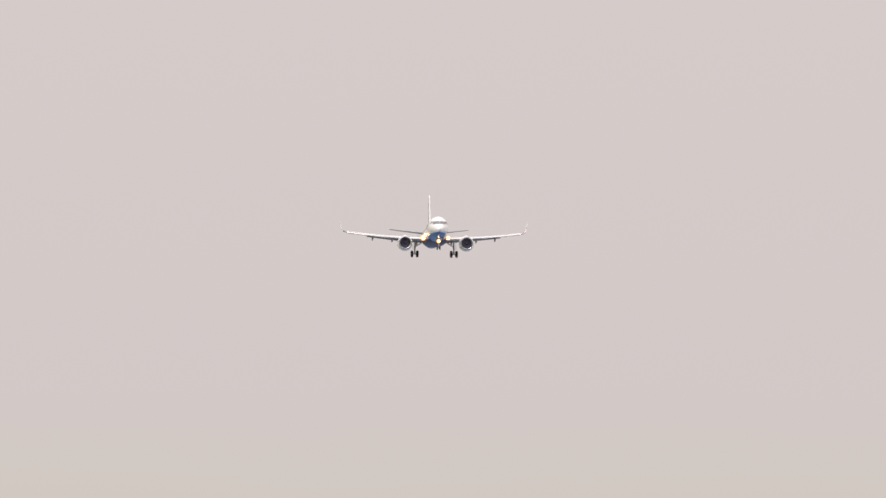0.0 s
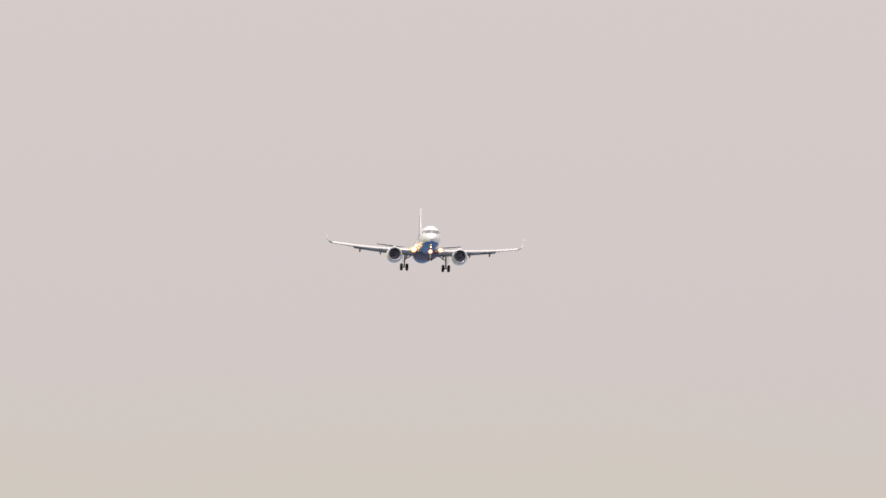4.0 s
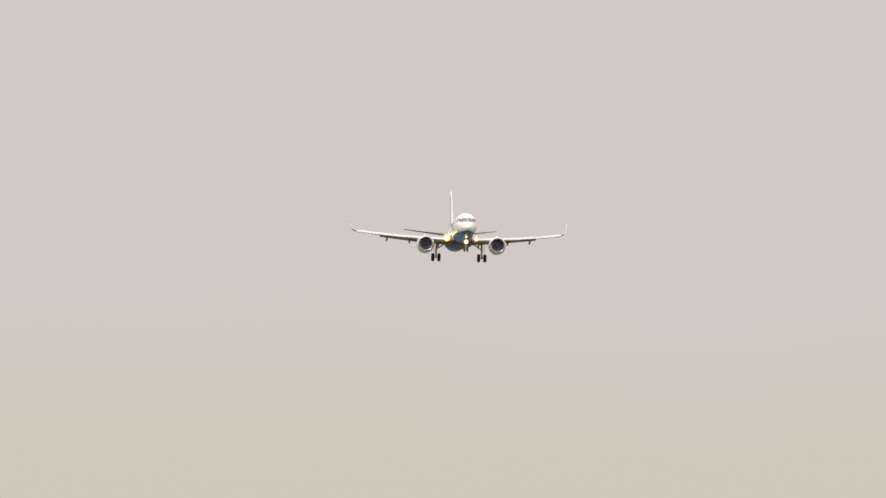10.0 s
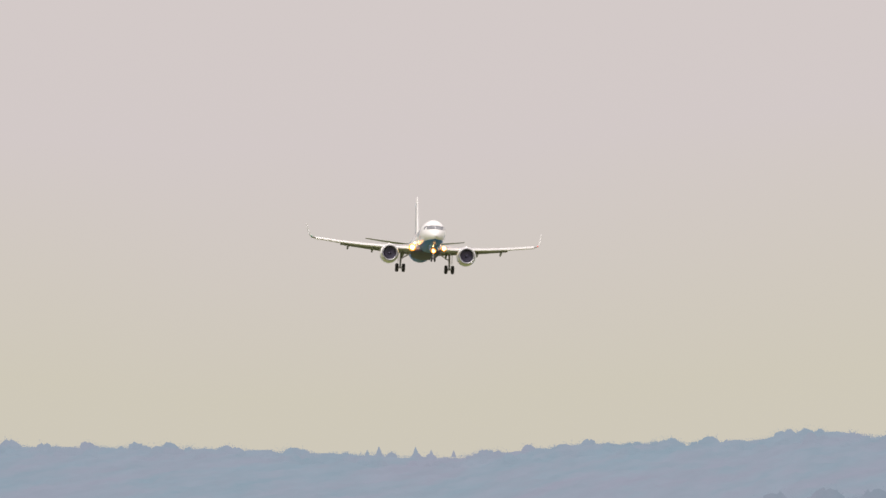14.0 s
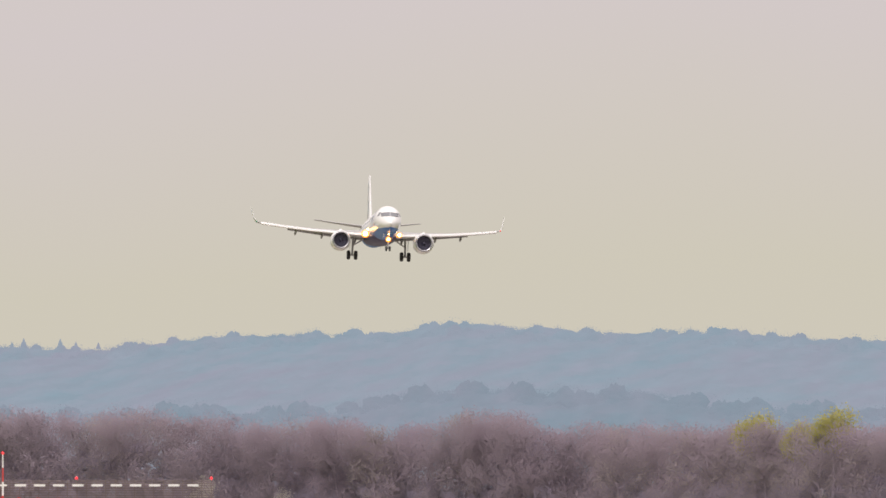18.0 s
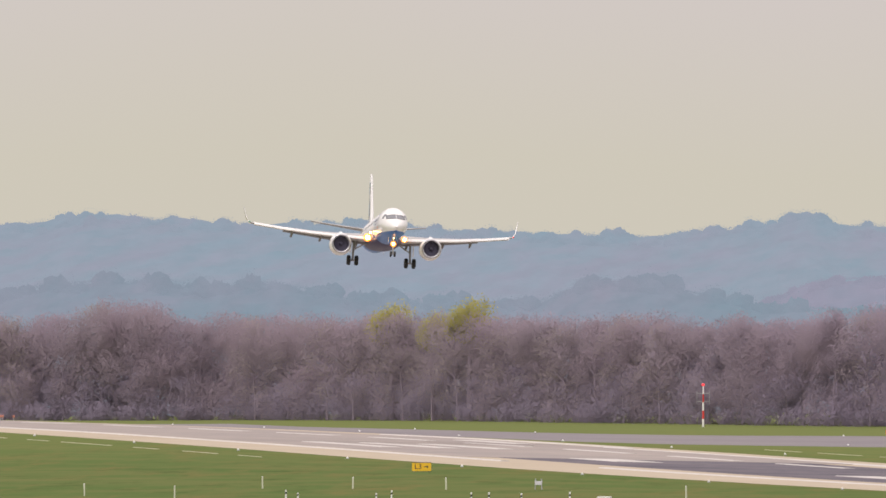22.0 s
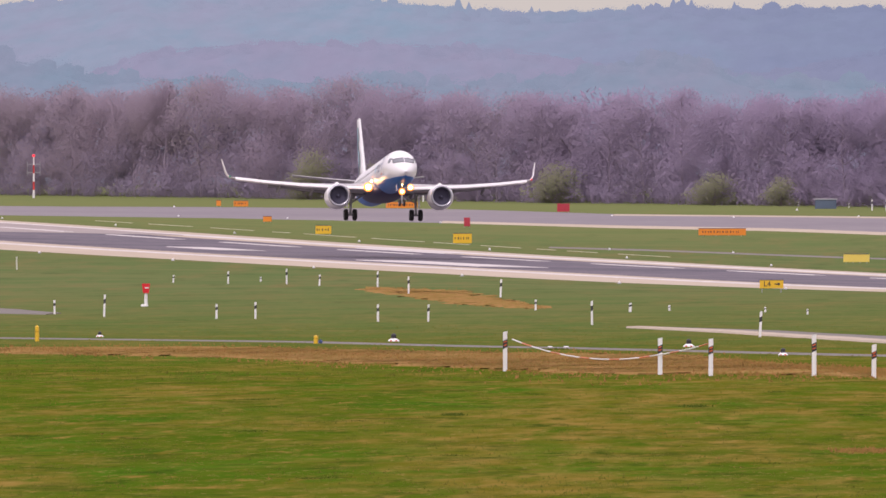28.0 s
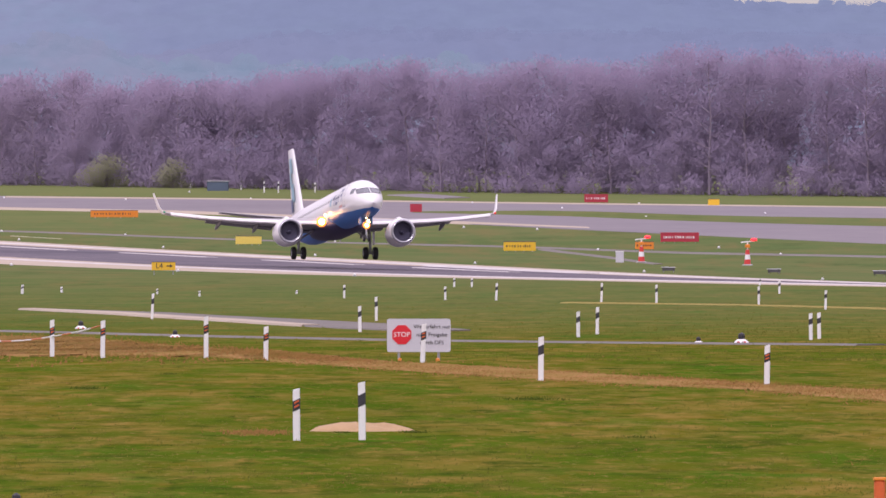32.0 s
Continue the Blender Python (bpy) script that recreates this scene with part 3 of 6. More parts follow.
def fringe(name, low, high, count, tall, seed, material, label):
    """Blades scattered between two edges and a little past them."""
    r = np.random.default_rng(seed)
    t = r.random(count)
    f = np.clip(r.normal(0.5, 0.33, count), -0.35, 1.35)
    q = lambda e: (np.interp(t, np.linspace(0, 1, len(e)), [p[0] for p in e]), np.interp(t, np.linspace(0, 1, len(e)), [p[1] for p in e]))
    (ax, ay), (bx, by) = q(low), q(high)
    xs, ys = ax + (bx - ax) * f + r.normal(0, 0.3, count), ay + (by - ay) * f
    keep = np.sin(xs * 1.3 + ys * 0.07) + np.sin(ys * 0.21 - xs * 0.6) + r.normal(0, 0.8, count) > -0.5
    xs, ys = xs[keep], ys[keep]
    n = len(xs)
    zs = lie(xs, ys)
    a, w, h = r.random(n) * 6.283, tall * r.uniform(0.12, 0.5, n), tall * r.uniform(0.15, 1.15, n) ** 1.0
    dx, dy = np.cos(a) * w, np.sin(a) * w
    v = np.stack([np.stack([xs - dx, ys - dy, zs], 1), np.stack([xs + dx, ys + dy, zs], 1), np.stack([xs + r.normal(0, 0.5, n) * h, ys, zs + h], 1)], 1)
    normal = np.array([0.0, -0.3, 1.0]) + r.normal(0, 0.15, (n, 3))
    me = leafage(name, v.reshape(-1, 3), np.arange(n * 3).reshape(-1, 3), np.repeat(normal, 3, axis=0))
    solid(name, me, material, label, "grass", kind="stuff")


fringe("rusty_grass", [(-41.9, 1000), (-29.9, 925), (-19.4, 812), (-12.8, 738), (-5, 720), (-2, 690)], [(-47, 1101), (-37, 1115), (-24, 1000), (-14.5, 940), (-6, 780), (-3.2, 706)], 34000, 0.11, 21, RUST, "rusty dry grass on the trodden earth")
fringe("rusty_grass", [(-4.7, 700), (0.2, 640), (4.2, 603), (6.7, 584), (9.5, 549), (14, 520)], [(-4.9, 721), (0.2, 683), (4.5, 631), (6.9, 602), (10.1, 576), (15, 545)], 30000, 0.06, 22, RUST, "rusty dry grass on the trodden earth")
fringe("rusty_grass", [(-52, 1925), (-41.2, 1775), (-34.3, 1706)], [(-51.8, 1942), (-44.6, 1896), (-34.8, 1730)], 9000, 0.10, 23, RUST, "rusty dry grass on the trodden earth")
fringe("rusty_grass", [(-3.9, 476), (-3.1, 474)], [(-3.9, 484), (-3.1, 482)], 700, 0.06, 24, RUST, "rusty dry grass on the trodden earth")
# ---- bare spring woods along the far side ----
# pale mauve of these colours also stands in for haze over the distance
EAST_TINT = ((0.325, 0.267, 0.377), -120, -20)  # towards the east the wood turns violet
TWIG = paint("bare_twigs", (0.327, 0.261, 0.317), (0.303, 0.258, 0.299), 0.045, 0.95, fine=7, spread=0.06, through=0.08, shine=0.0, east=EAST_TINT, grain=0.05)
BARK = paint("bark", (0.336, 0.278, 0.338), (0.296, 0.244, 0.304), 0.6, 0.95, spread=0.03, shine=0.0)
BUD = paint("budding_twigs", (0.356, 0.296, 0.306), (0.325, 0.289, 0.290), 0.06, 0.95, fine=7, spread=0.06, through=0.08, shine=0.0, east=EAST_TINT, grain=0.05)
OLIVE = paint("olive_leaves", (0.288, 0.295, 0.172), (0.264, 0.261, 0.192), 0.4, 0.9, spread=0.06, through=0.1, shine=0.0)
YELLOW = paint("yellow_spring_leaves", (0.432, 0.405, 0.117), (0.368, 0.340, 0.144), 0.5, 0.9, through=0.1, shine=0.0)
# bluer than the twigs, to paint the violet shade low in the wood
BRUSH = paint("undergrowth", (0.300, 0.255, 0.331), (0.276, 0.238, 0.309), 0.08, 0.95, fine=6, through=0.08, shine=0.0, east=EAST_TINT, grain=0.05)
SAPLING = paint("sapling_twigs", (0.332, 0.261, 0.322), (0.316, 0.269, 0.300), 0.022, 0.95, fine=8, mix=0.45, through=0.08, shine=0.0, east=EAST_TINT, grain=0.05)

EDGE_X = [-420, -330, -230, -186, -144, -107, -72, -42, 1, 42, 90, 160]
EDGE_Y = [3330, 3285, 3215, 3165, 3025, 2920, 2830, 2772, 2690, 2650, 2610, 2570]


def wood_front(x):
    return float(np.interp(x, EDGE_X, EDGE_Y))


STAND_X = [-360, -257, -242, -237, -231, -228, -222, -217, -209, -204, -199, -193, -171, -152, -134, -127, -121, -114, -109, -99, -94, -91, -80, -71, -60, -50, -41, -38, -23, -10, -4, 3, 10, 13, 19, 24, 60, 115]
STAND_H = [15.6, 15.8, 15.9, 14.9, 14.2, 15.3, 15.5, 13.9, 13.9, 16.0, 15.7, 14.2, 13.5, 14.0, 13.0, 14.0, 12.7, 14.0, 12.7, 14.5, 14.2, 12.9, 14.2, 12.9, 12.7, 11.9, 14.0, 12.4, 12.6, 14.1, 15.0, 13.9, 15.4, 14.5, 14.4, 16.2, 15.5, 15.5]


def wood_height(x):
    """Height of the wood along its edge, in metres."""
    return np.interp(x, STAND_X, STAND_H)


LIGHTWARD = np.array([0.0, -0.90, 0.22])


def clumps(centres, radii, per, seed, wide=(0.035, 0.065), long=(0.15, 0.40), loose=0.08):
    """Fine twigs in rounded clumps: radii holds the three half sizes of each clump, per how many twigs it has."""
    r = np.random.default_rng(seed)
    c = np.repeat(np.asarray(centres, float), per, axis=0)
    a = np.repeat(np.asarray(radii, float), per, axis=0)
    m = len(c)
    u = r.normal(0, 1, (m, 3))
    u /= np.linalg.norm(u, axis=1, keepdims=True)
    p = c + u * a * (r.random((m, 1)) ** 0.45 + np.abs(r.normal(0, loose, (m, 1))))
    e = u * 0.4 + r.normal(0, 0.6, (m, 3)) + np.array([0, 0, 0.25])
    e /= np.linalg.norm(e, axis=1, keepdims=True)
    w = np.cross(e, r.normal(0, 1, (m, 3)))
    w *= r.uniform(*wide, (m, 1)) / np.linalg.norm(w, axis=1, keepdims=True)
    v = np.stack([p - w, p + w, p + e * r.uniform(*long, (m, 1))], 1).reshape(-1, 3)
    n = np.repeat(u * 0.4 + LIGHTWARD, 3, axis=0)
    return v, np.arange(m * 3).reshape(-1, 3), n


def bare_tree(seed, h, wide):
    """Trunk with limbs, and a broken crown of twig clumps."""
    r = random.Random(seed)
    wood = Geo()
    lean = Vector((r.uniform(-0.05, 0.05), r.uniform(-0.05, 0.05), 1))
    joints = [Vector((0, 0, -0.3)), lean * h * 0.25, lean * h * 0.5 + Vector((r.uniform(-0.3, 0.3), r.uniform(-0.3, 0.3), 0)), lean * h * 0.72, lean * h * 0.9]
    rad = [0.009 * h, 0.008 * h, 0.005 * h, 0.003 * h, 0.02]
    for a, b, ra, rb in zip(joints, joints[1:], rad, rad[1:]):
        wood.tube(a, b, ra, rb, 6, False)
    mids, sizes = [], []
    for k in range(17):
        f = 0.14 + 0.80 * (k + r.random()) / 17
        base = lean * h * f * 0.92
        ang = k * 2.4 + r.uniform(-0.5, 0.5)
        ln = wide * (0.45 + 0.42 * math.sin(math.pi * min(1, f * 1.02))) * r.uniform(0.55, 1.05)
        d = Vector((math.cos(ang), math.sin(ang), 0.28 + 0.6 * f)).normalized()
        mid = base + d * ln * 0.55
        end = base + d * ln
        wood.tube(base, mid, 0.0055 * h * (1.05 - f * 0.7), 0.035, 4, False)
        wood.tube(mid, end, 0.035, 0.02, 4, False)
        top = h * 0.97 - wide * 0.30
        mids.append((mid.lerp(end, 0.5).x, mid.lerp(end, 0.5).y, min(mid.lerp(end, 0.6).z, top)))
        q = wide * r.uniform(0.22, 0.38)
        sizes.append((q, q, q * 0.85))
    mids.append(tuple(lean * (h - wide * 0.36)))
    sizes.append((wide * 0.30, wide * 0.30, wide * 0.26))
    crown = clumps(mids, sizes, 125, seed, loose=0.12)
    return wood, crown


def leafy_tree(seed, h, wide, leaf, low=0.25, count=1500):
    """Short trunk with limbs and a rounded, gappy crown of leaf clumps."""
    r = random.Random(seed)
    wood, crown = Geo(), Geo()
    wood.tube((0, 0, -0.3), (0, 0, h * 0.6), 0.03 * h, 0.012 * h, 6, False)
    lobes = []
    for k in range(17):
        a = k * 2.4
        q = (k * 0.382) % 1
        z = h * (low + (1 - low) * (0.10 + 0.70 * q ** 1.3))
        rr = wide * r.uniform(0.22, 0.56) * (1.1 - 0.6 * q)
        c = Vector((math.cos(a) * rr, math.sin(a) * rr, z))
        lobes.append((c, wide * r.uniform(0.38, 0.55)))
        wood.tube((0, 0, h * low * 0.8), c, 0.06, 0.03, 4, False)
    lobes.append((Vector((0, 0, h * 0.82)), wide * 0.42))
    for _ in range(count):
        c, rad = r.choice(lobes)
        u = Vector((r.gauss(0, 1), r.gauss(0, 1), r.gauss(0, 1))).normalized() * rad * r.uniform(0.5, 1.3)
        p = c + Vector((u.x, u.y, u.z * 0.85))
        n = Vector((r.gauss(0, 1), r.gauss(0, 1), r.gauss(0, 1))).normalized()
        w = n.orthogonal().normalized() * leaf * r.uniform(0.6, 1.2)
        v = n.cross(w).normalized() * leaf * r.uniform(0.6, 1.2)
        crown.add([p - w - v * 0.6, p + w * 0.8 - v, p + w * 0.7 + v, p - w * 0.9 + v * 0.7], [(0, 1, 2, 3)])
    return wood, crown


def tree_thing(name, wood, crown, crown_mat, label, group):
    t = thing(name, label, "tree", group)
    part("trunk", wood.mesh("trunk", 60), BARK, t)
    if isinstance(crown, Geo):  # leaves: shaded as one rounded mass
        v, q = np.array(crown.v), np.array(crown.f)
        out = v - np.array([0, 0, v[:, 2].mean()])
        crown = v, np.concatenate([q[:, :3], q[:, [0, 2, 3]]]), out / np.abs(out).max(0) * 0.6 + LIGHTWARD
    part("crown", leafage("crown", *crown), crown_mat, t)
    return t


kinds = []
for k, (h, w) in enumerate(((13.0, 4.2), (12.3, 3.9), (14.2, 4.4), (11.5, 4.0), (14.4, 3.8), (12.8, 4.6))):
    wd, cr = bare_tree(40 + k, h, w)
    kinds.append((wd, cr, h))
protos = []
for k, (wd, cr, h) in enumerate(kinds):
    protos.append(tree_thing("bare_tree", wd, cr, TWIG if k % 3 else BUD, "leafless mauve-brown tree at the wood's edge" if k % 3 else "budding olive-brown tree at the wood's edge", "trees of the wood"))
rt = random.Random(77)
spots = []
x = -345.0
while x < 110:
    for row in range(2):
        xx = x + rt.uniform(-1.6, 1.6)
        yy = wood_front(xx) + 8 + row * 15 + rt.uniform(-5, 5)
        spots.append((xx, yy, row))
    x += 4.0
for i, (xx, yy, row) in enumerate(spots):
    k = rt.randrange(6)
    m = pose(xx, yy, float(lie(xx, yy)), 0, 0, rt.uniform(-25, 25))
    if i < 6:
        ob = protos[i]
        ob.matrix_basis = m
    else:
        ob = copy_thing(protos[k], m)
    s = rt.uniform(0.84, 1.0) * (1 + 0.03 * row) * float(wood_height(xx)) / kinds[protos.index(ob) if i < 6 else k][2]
    ob.scale = (s * rt.uniform(0.95, 1.15), s * rt.uniform(0.95, 1.15), s)


def deep_wood(name, rows, first, gap, spacing, seed, material):
    """The rows behind: the same trees joined into one mesh."""
    r = random.Random(seed)
    vs, fs, off = [], [], 0
    arrays = [(cr, h) for wd, cr, h in kinds]
    ns = []
    for row in range(rows):
        xx = -352.0 + r.uniform(0, 3)
        while xx < 112:
            yy = wood_front(xx) + first + row * gap + r.uniform(-6, 6)
            (v, f, n), h = arrays[r.randrange(6)]
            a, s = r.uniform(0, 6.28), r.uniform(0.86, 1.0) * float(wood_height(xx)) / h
            c, d = math.cos(a), math.sin(a)
            vs.append(np.stack([(v[:, 0] * c - v[:, 1] * d) * s + xx, (v[:, 0] * d + v[:, 1] * c) * s + yy, v[:, 2] * s + float(lie(xx, yy))], 1))
            ns.append(n)
            fs.append(f + off)
            off += len(v)
            xx += spacing * r.uniform(0.7, 1.3)
    me = leafage(name, np.concatenate(vs), np.concatenate(fs), np.concatenate(ns))
    solid(name, me, material, "deep rows of leafless mauve-brown trees", "wood", kind="stuff")


deep_wood("deep_wood", 2, 42, 20, 5.6, 5, TWIG)

def brushwood(count, twigs, seed):
    """Fine outer twigs of the trees and saplings, in rounded crowns that close the wood's edge up to its uneven top."""
    r = np.random.default_rng(seed)
    xx = r.uniform(-352, 114, count)
    yy = np.interp(xx, EDGE_X, EDGE_Y) + r.uniform(1, 15, count)
    half = r.uniform(1.2, 3.4, count)
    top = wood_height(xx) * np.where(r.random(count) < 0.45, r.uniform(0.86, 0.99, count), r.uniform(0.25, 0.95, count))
    wide = half * r.uniform(0.65, 1.1, count)
    base = np.stack([xx, yy, lie(xx, yy) + np.maximum(top - half, 0.8)], 1)
    share = wide * half
    per = np.maximum(20, (twigs * share / share.sum()).astype(int))
    me = leafage("brushwood", *clumps(base, np.stack([wide, wide * 0.8, half], 1), per, seed))
    solid("brushwood", me, SAPLING, "dense mauve-brown brushwood along the wood's edge", "wood", kind="stuff")


brushwood(1500, 850000, 8)

# undergrowth closes the foot of the wood
def undergrowth(count, near, far, high, per, wide, long, seed, label):
    """Shrubs of uneven size before and between the trunks."""
    r = np.random.default_rng(seed)
    xs = r.uniform(-350, 112, count)
    ys = np.interp(xs, EDGE_X, EDGE_Y) + r.uniform(near, far, count)
    rad = r.uniform(0.7, 1.9, count) * np.where(r.random(count) < 0.25, 1.35, 1.0)
    zs = lie(xs, ys) + rad * 0.4 + high * r.random(count)
    size = np.stack([rad, rad, rad], 1)
    solid("undergrowth", leafage("undergrowth", *clumps(np.stack([xs, ys, zs], 1), size, per, seed, wide, long)), BRUSH, label, "shrubs", kind="stuff")


undergrowth(1700, -1, 16, 4.5, 150, (0.03, 0.055), (0.15, 0.4), 31, "mauve tangled undergrowth at the foot of the wood")
undergrowth(1000, 0, 12, 0.7, 110, (0.04, 0.08), (0.2, 0.45), 33, "low mauve scrub along the wood's foot")
undergrowth(3200, 15, 30, 9.5, 70, (0.14, 0.26), (0.4, 0.9), 32, "dense mauve thicket between the trunks of the wood")

# spring-yellow and olive trees in front
wd, cr = leafy_tree(3, 13.9, 3.9, 0.10, 0.70, 5200)
yellow = tree_thing("yellow_tree", wd, cr, YELLOW, "tree in bright yellow-green spring leaf", "yellow trees")
first = True
for u, s in ((-2390, 1.0), (-2300, 0.93), (-2222, 1.04)):
    xx = u / 44915 * 3045
    yy = wood_front(xx) + 8
    m = pose(xx, yy, float(lie(xx, yy)), 0, 0, u % 40 - 20)
    ob = yellow if first else copy_thing(yellow, m)
    ob.matrix_basis = m
    ob.scale = (s * (0.7 if s < 0.95 else 1.0), s, s)
    first = False
wd, cr = leafy_tree(9, 5.6, 3.3, 0.075, -0.12, 5600)
olive = tree_thing("olive_tree", wd, cr, OLIVE, "low rounded olive-green budding tree before the wood", "olive trees")
first = True
for u, wide, s in ((-1335, 1.2, 0.98), (-1208, 1.12, 0.74), (-872, 1.35, 0.76), (-586, 1.2, 0.62), (-467, 0.85, 0.56)):
    xx = u / 44915 * 2805
    yy = wood_front(xx) - 2
    m = pose(xx, yy, float(lie(xx, yy)), 0, 0, (xx * 37) % 40 - 20)
    ob = olive if first else copy_thing(olive, m)
    ob.matrix_basis = m
    ob.scale = (wide, wide, s)
    first = False

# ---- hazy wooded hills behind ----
# haze over the hills is put into these blue-grey colours and their emission
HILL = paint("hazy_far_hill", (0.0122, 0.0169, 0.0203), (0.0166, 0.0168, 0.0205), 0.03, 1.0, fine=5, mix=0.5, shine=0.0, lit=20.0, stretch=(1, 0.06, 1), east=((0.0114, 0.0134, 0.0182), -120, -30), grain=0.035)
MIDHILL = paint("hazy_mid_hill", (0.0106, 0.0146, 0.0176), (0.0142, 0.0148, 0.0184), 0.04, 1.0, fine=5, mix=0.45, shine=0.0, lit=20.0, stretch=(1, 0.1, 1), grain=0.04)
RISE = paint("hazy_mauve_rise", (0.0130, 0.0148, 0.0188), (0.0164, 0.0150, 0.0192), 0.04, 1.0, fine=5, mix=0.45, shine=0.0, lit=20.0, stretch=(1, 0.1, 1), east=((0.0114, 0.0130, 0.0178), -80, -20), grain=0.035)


def hill(name, material, label, y_foot, y_top, ridge_u, ridge_v, z_foot, crowns, step, seed, size, trees, swell):
    """A wooded slope of rounded tree crowns, up to a ridge."""
    r = np.random.default_rng(seed)
    xs = np.arange(-0.125 * y_top, 0.045 * y_top, step)
    ys = np.concatenate([np.arange(y_foot, y_top + 60, step * 3.0)])
    X, Y = np.meshgrid(xs, ys)
    U = X / Y * 44915
    top = (-np.interp(U, ridge_u, ridge_v) - 138) / 44915 * y_top
    f = np.clip((Y - y_foot) / (y_top - y_foot), 0, 1.2)
    Z = z_foot + (top - size * 0.6 - z_foot) * np.where(f < 1, f ** 0.8, 1 - (f - 1) * 2)
    B = np.zeros_like(Z)
    cx = r.uniform(xs[0], xs[-1], crowns)
    cy = r.uniform(ys[0], y_top, crowns)
    rad = r.uniform(0.8, 2.2, crowns) * size
    hh = size * r.uniform(0.1, 0.4, crowns)
    for a, b, c, h in zip(cx, cy, rad, hh):
        i0, i1 = np.searchsorted(xs, (a - c, a + c))
        j0, j1 = np.searchsorted(ys, (b - c * 2, b + c * 2))
        if i1 > i0 and j1 > j0:
            d = ((X[j0:j1, i0:i1] - a) / c) ** 2 + ((Y[j0:j1, i0:i1] - b) / (c * 2)) ** 2
            B[j0:j1, i0:i1] = np.maximum(B[j0:j1, i0:i1], h * np.sqrt(np.clip(1 - d, 0, 1)))
    Z = Z + B + r.normal(0, 0.15, Z.shape)
    Z[0] = np.minimum(Z[0], lie(X[0], Y[0]) - 1)
    Z[-1] = -2
    nx, ny = len(xs), len(ys)
    me = bpy.data.meshes.new(name)
    me.from_pydata(np.stack([X, Y, Z], 2).reshape(-1, 3).tolist(), [], [(j * nx + i, j * nx + i + 1, (j + 1) * nx + i + 1, (j + 1) * nx + i) for j in range(ny - 1) for i in range(nx - 1)])
    me.shade_smooth()
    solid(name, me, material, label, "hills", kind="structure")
    # loose crowns of the trees along the ridge
    m = trees
    tx = r.uniform(xs[0], xs[-1], m)
    tf = 1 - 0.12 * r.random(m)
    ty = y_foot + (y_top - y_foot) * tf
    tu = tx / ty * 44915
    tz = z_foot + ((-np.interp(tu, ridge_u, ridge_v) - 138) / 44915 * y_top - size * 0.6 - z_foot) * tf ** 0.8
    rr = (0.4 + swell * r.random(m) ** 2.2) * size
    # an uneven solid heart of limbs, and loose twigs round it
    heart, faces = [], []
    ring, tier = 10, 6
    for a in range(tier):
        th = math.pi * (a + 0.5) / tier
        for q in range(ring):
            ph = 2 * math.pi * q / ring
            heart.append((math.sin(th) * math.cos(ph), math.sin(th) * math.sin(ph), math.cos(th)))
    for a in range(tier - 1):
        for q in range(ring):
            faces.append((a * ring + q, a * ring + (q + 1) % ring, (a + 1) * ring + (q + 1) % ring, (a + 1) * ring + q))
    faces.append(tuple(range(ring)))
    heart = np.array(heart)[None] * r.uniform(0.5, 0.82, (m, ring * tier, 1))
    mid = np.stack([tx, ty, tz + rr * 0.15], 1)[:, None, :]
    shape = rr[:, None, None] * np.array([1.25, 1.0, 1.0])
    hv = (mid + heart * shape).reshape(-1, 3)
    hf = [tuple(i + t * ring * tier for i in f) for t in range(m) for f in faces]
    per = 150
    u = r.normal(0, 1, (m, per, 3))
    u /= np.linalg.norm(u, axis=2, keepdims=True)
    u *= 0.6 + 0.55 * r.random((m, per, 1)) ** 1.2
    c = mid + u * shape
    a = r.normal(0, 1, (m, per, 3))
    a /= np.linalg.norm(a, axis=2, keepdims=True)
    b = np.cross(a, r.normal(0, 1, (m, per, 3)))
    b /= np.linalg.norm(b, axis=2, keepdims=True)
    k = r.uniform(0.05, 0.11, (m, per, 1))
    # a loose fringe of twigs along the whole ridge
    loose = 40000
    fx = r.uniform(xs[0], xs[-1], loose)
    fy = y_top + r.uniform(-25, 0, loose)
    fz = (-np.interp(fx / fy * 44915, ridge_u, ridge_v) - 138) / 44915 * y_top - size * 0.55 + np.abs(r.normal(0, 0.17, loose)) * size * (0.7 + 0.5 * np.sin(fx * 0.37) + 0.3 * np.sin(fx * 1.1))
    fp, fa, fb = np.stack([fx, fy, fz], 1)[:, None, :], r.normal(0, 0.06, (loose, 1, 3)), r.normal(0, 0.07, (loose, 1, 3))
    fringe_v = np.concatenate([fp - fa, fp + fb, fp + fa], 1).reshape(-1, 3)
    v = np.concatenate([hv, np.stack([c - a * k, c + b * k * 1.4, c + a * k], 2).reshape(-1, 3), fringe_v])
    fs = hf + (np.arange((m * per + loose) * 3).reshape(-1, 3) + len(hv)).tolist()
    me = bpy.data.meshes.new("hill_trees")
    me.from_pydata(v.tolist(), [], fs)
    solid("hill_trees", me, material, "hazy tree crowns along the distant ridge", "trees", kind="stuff")


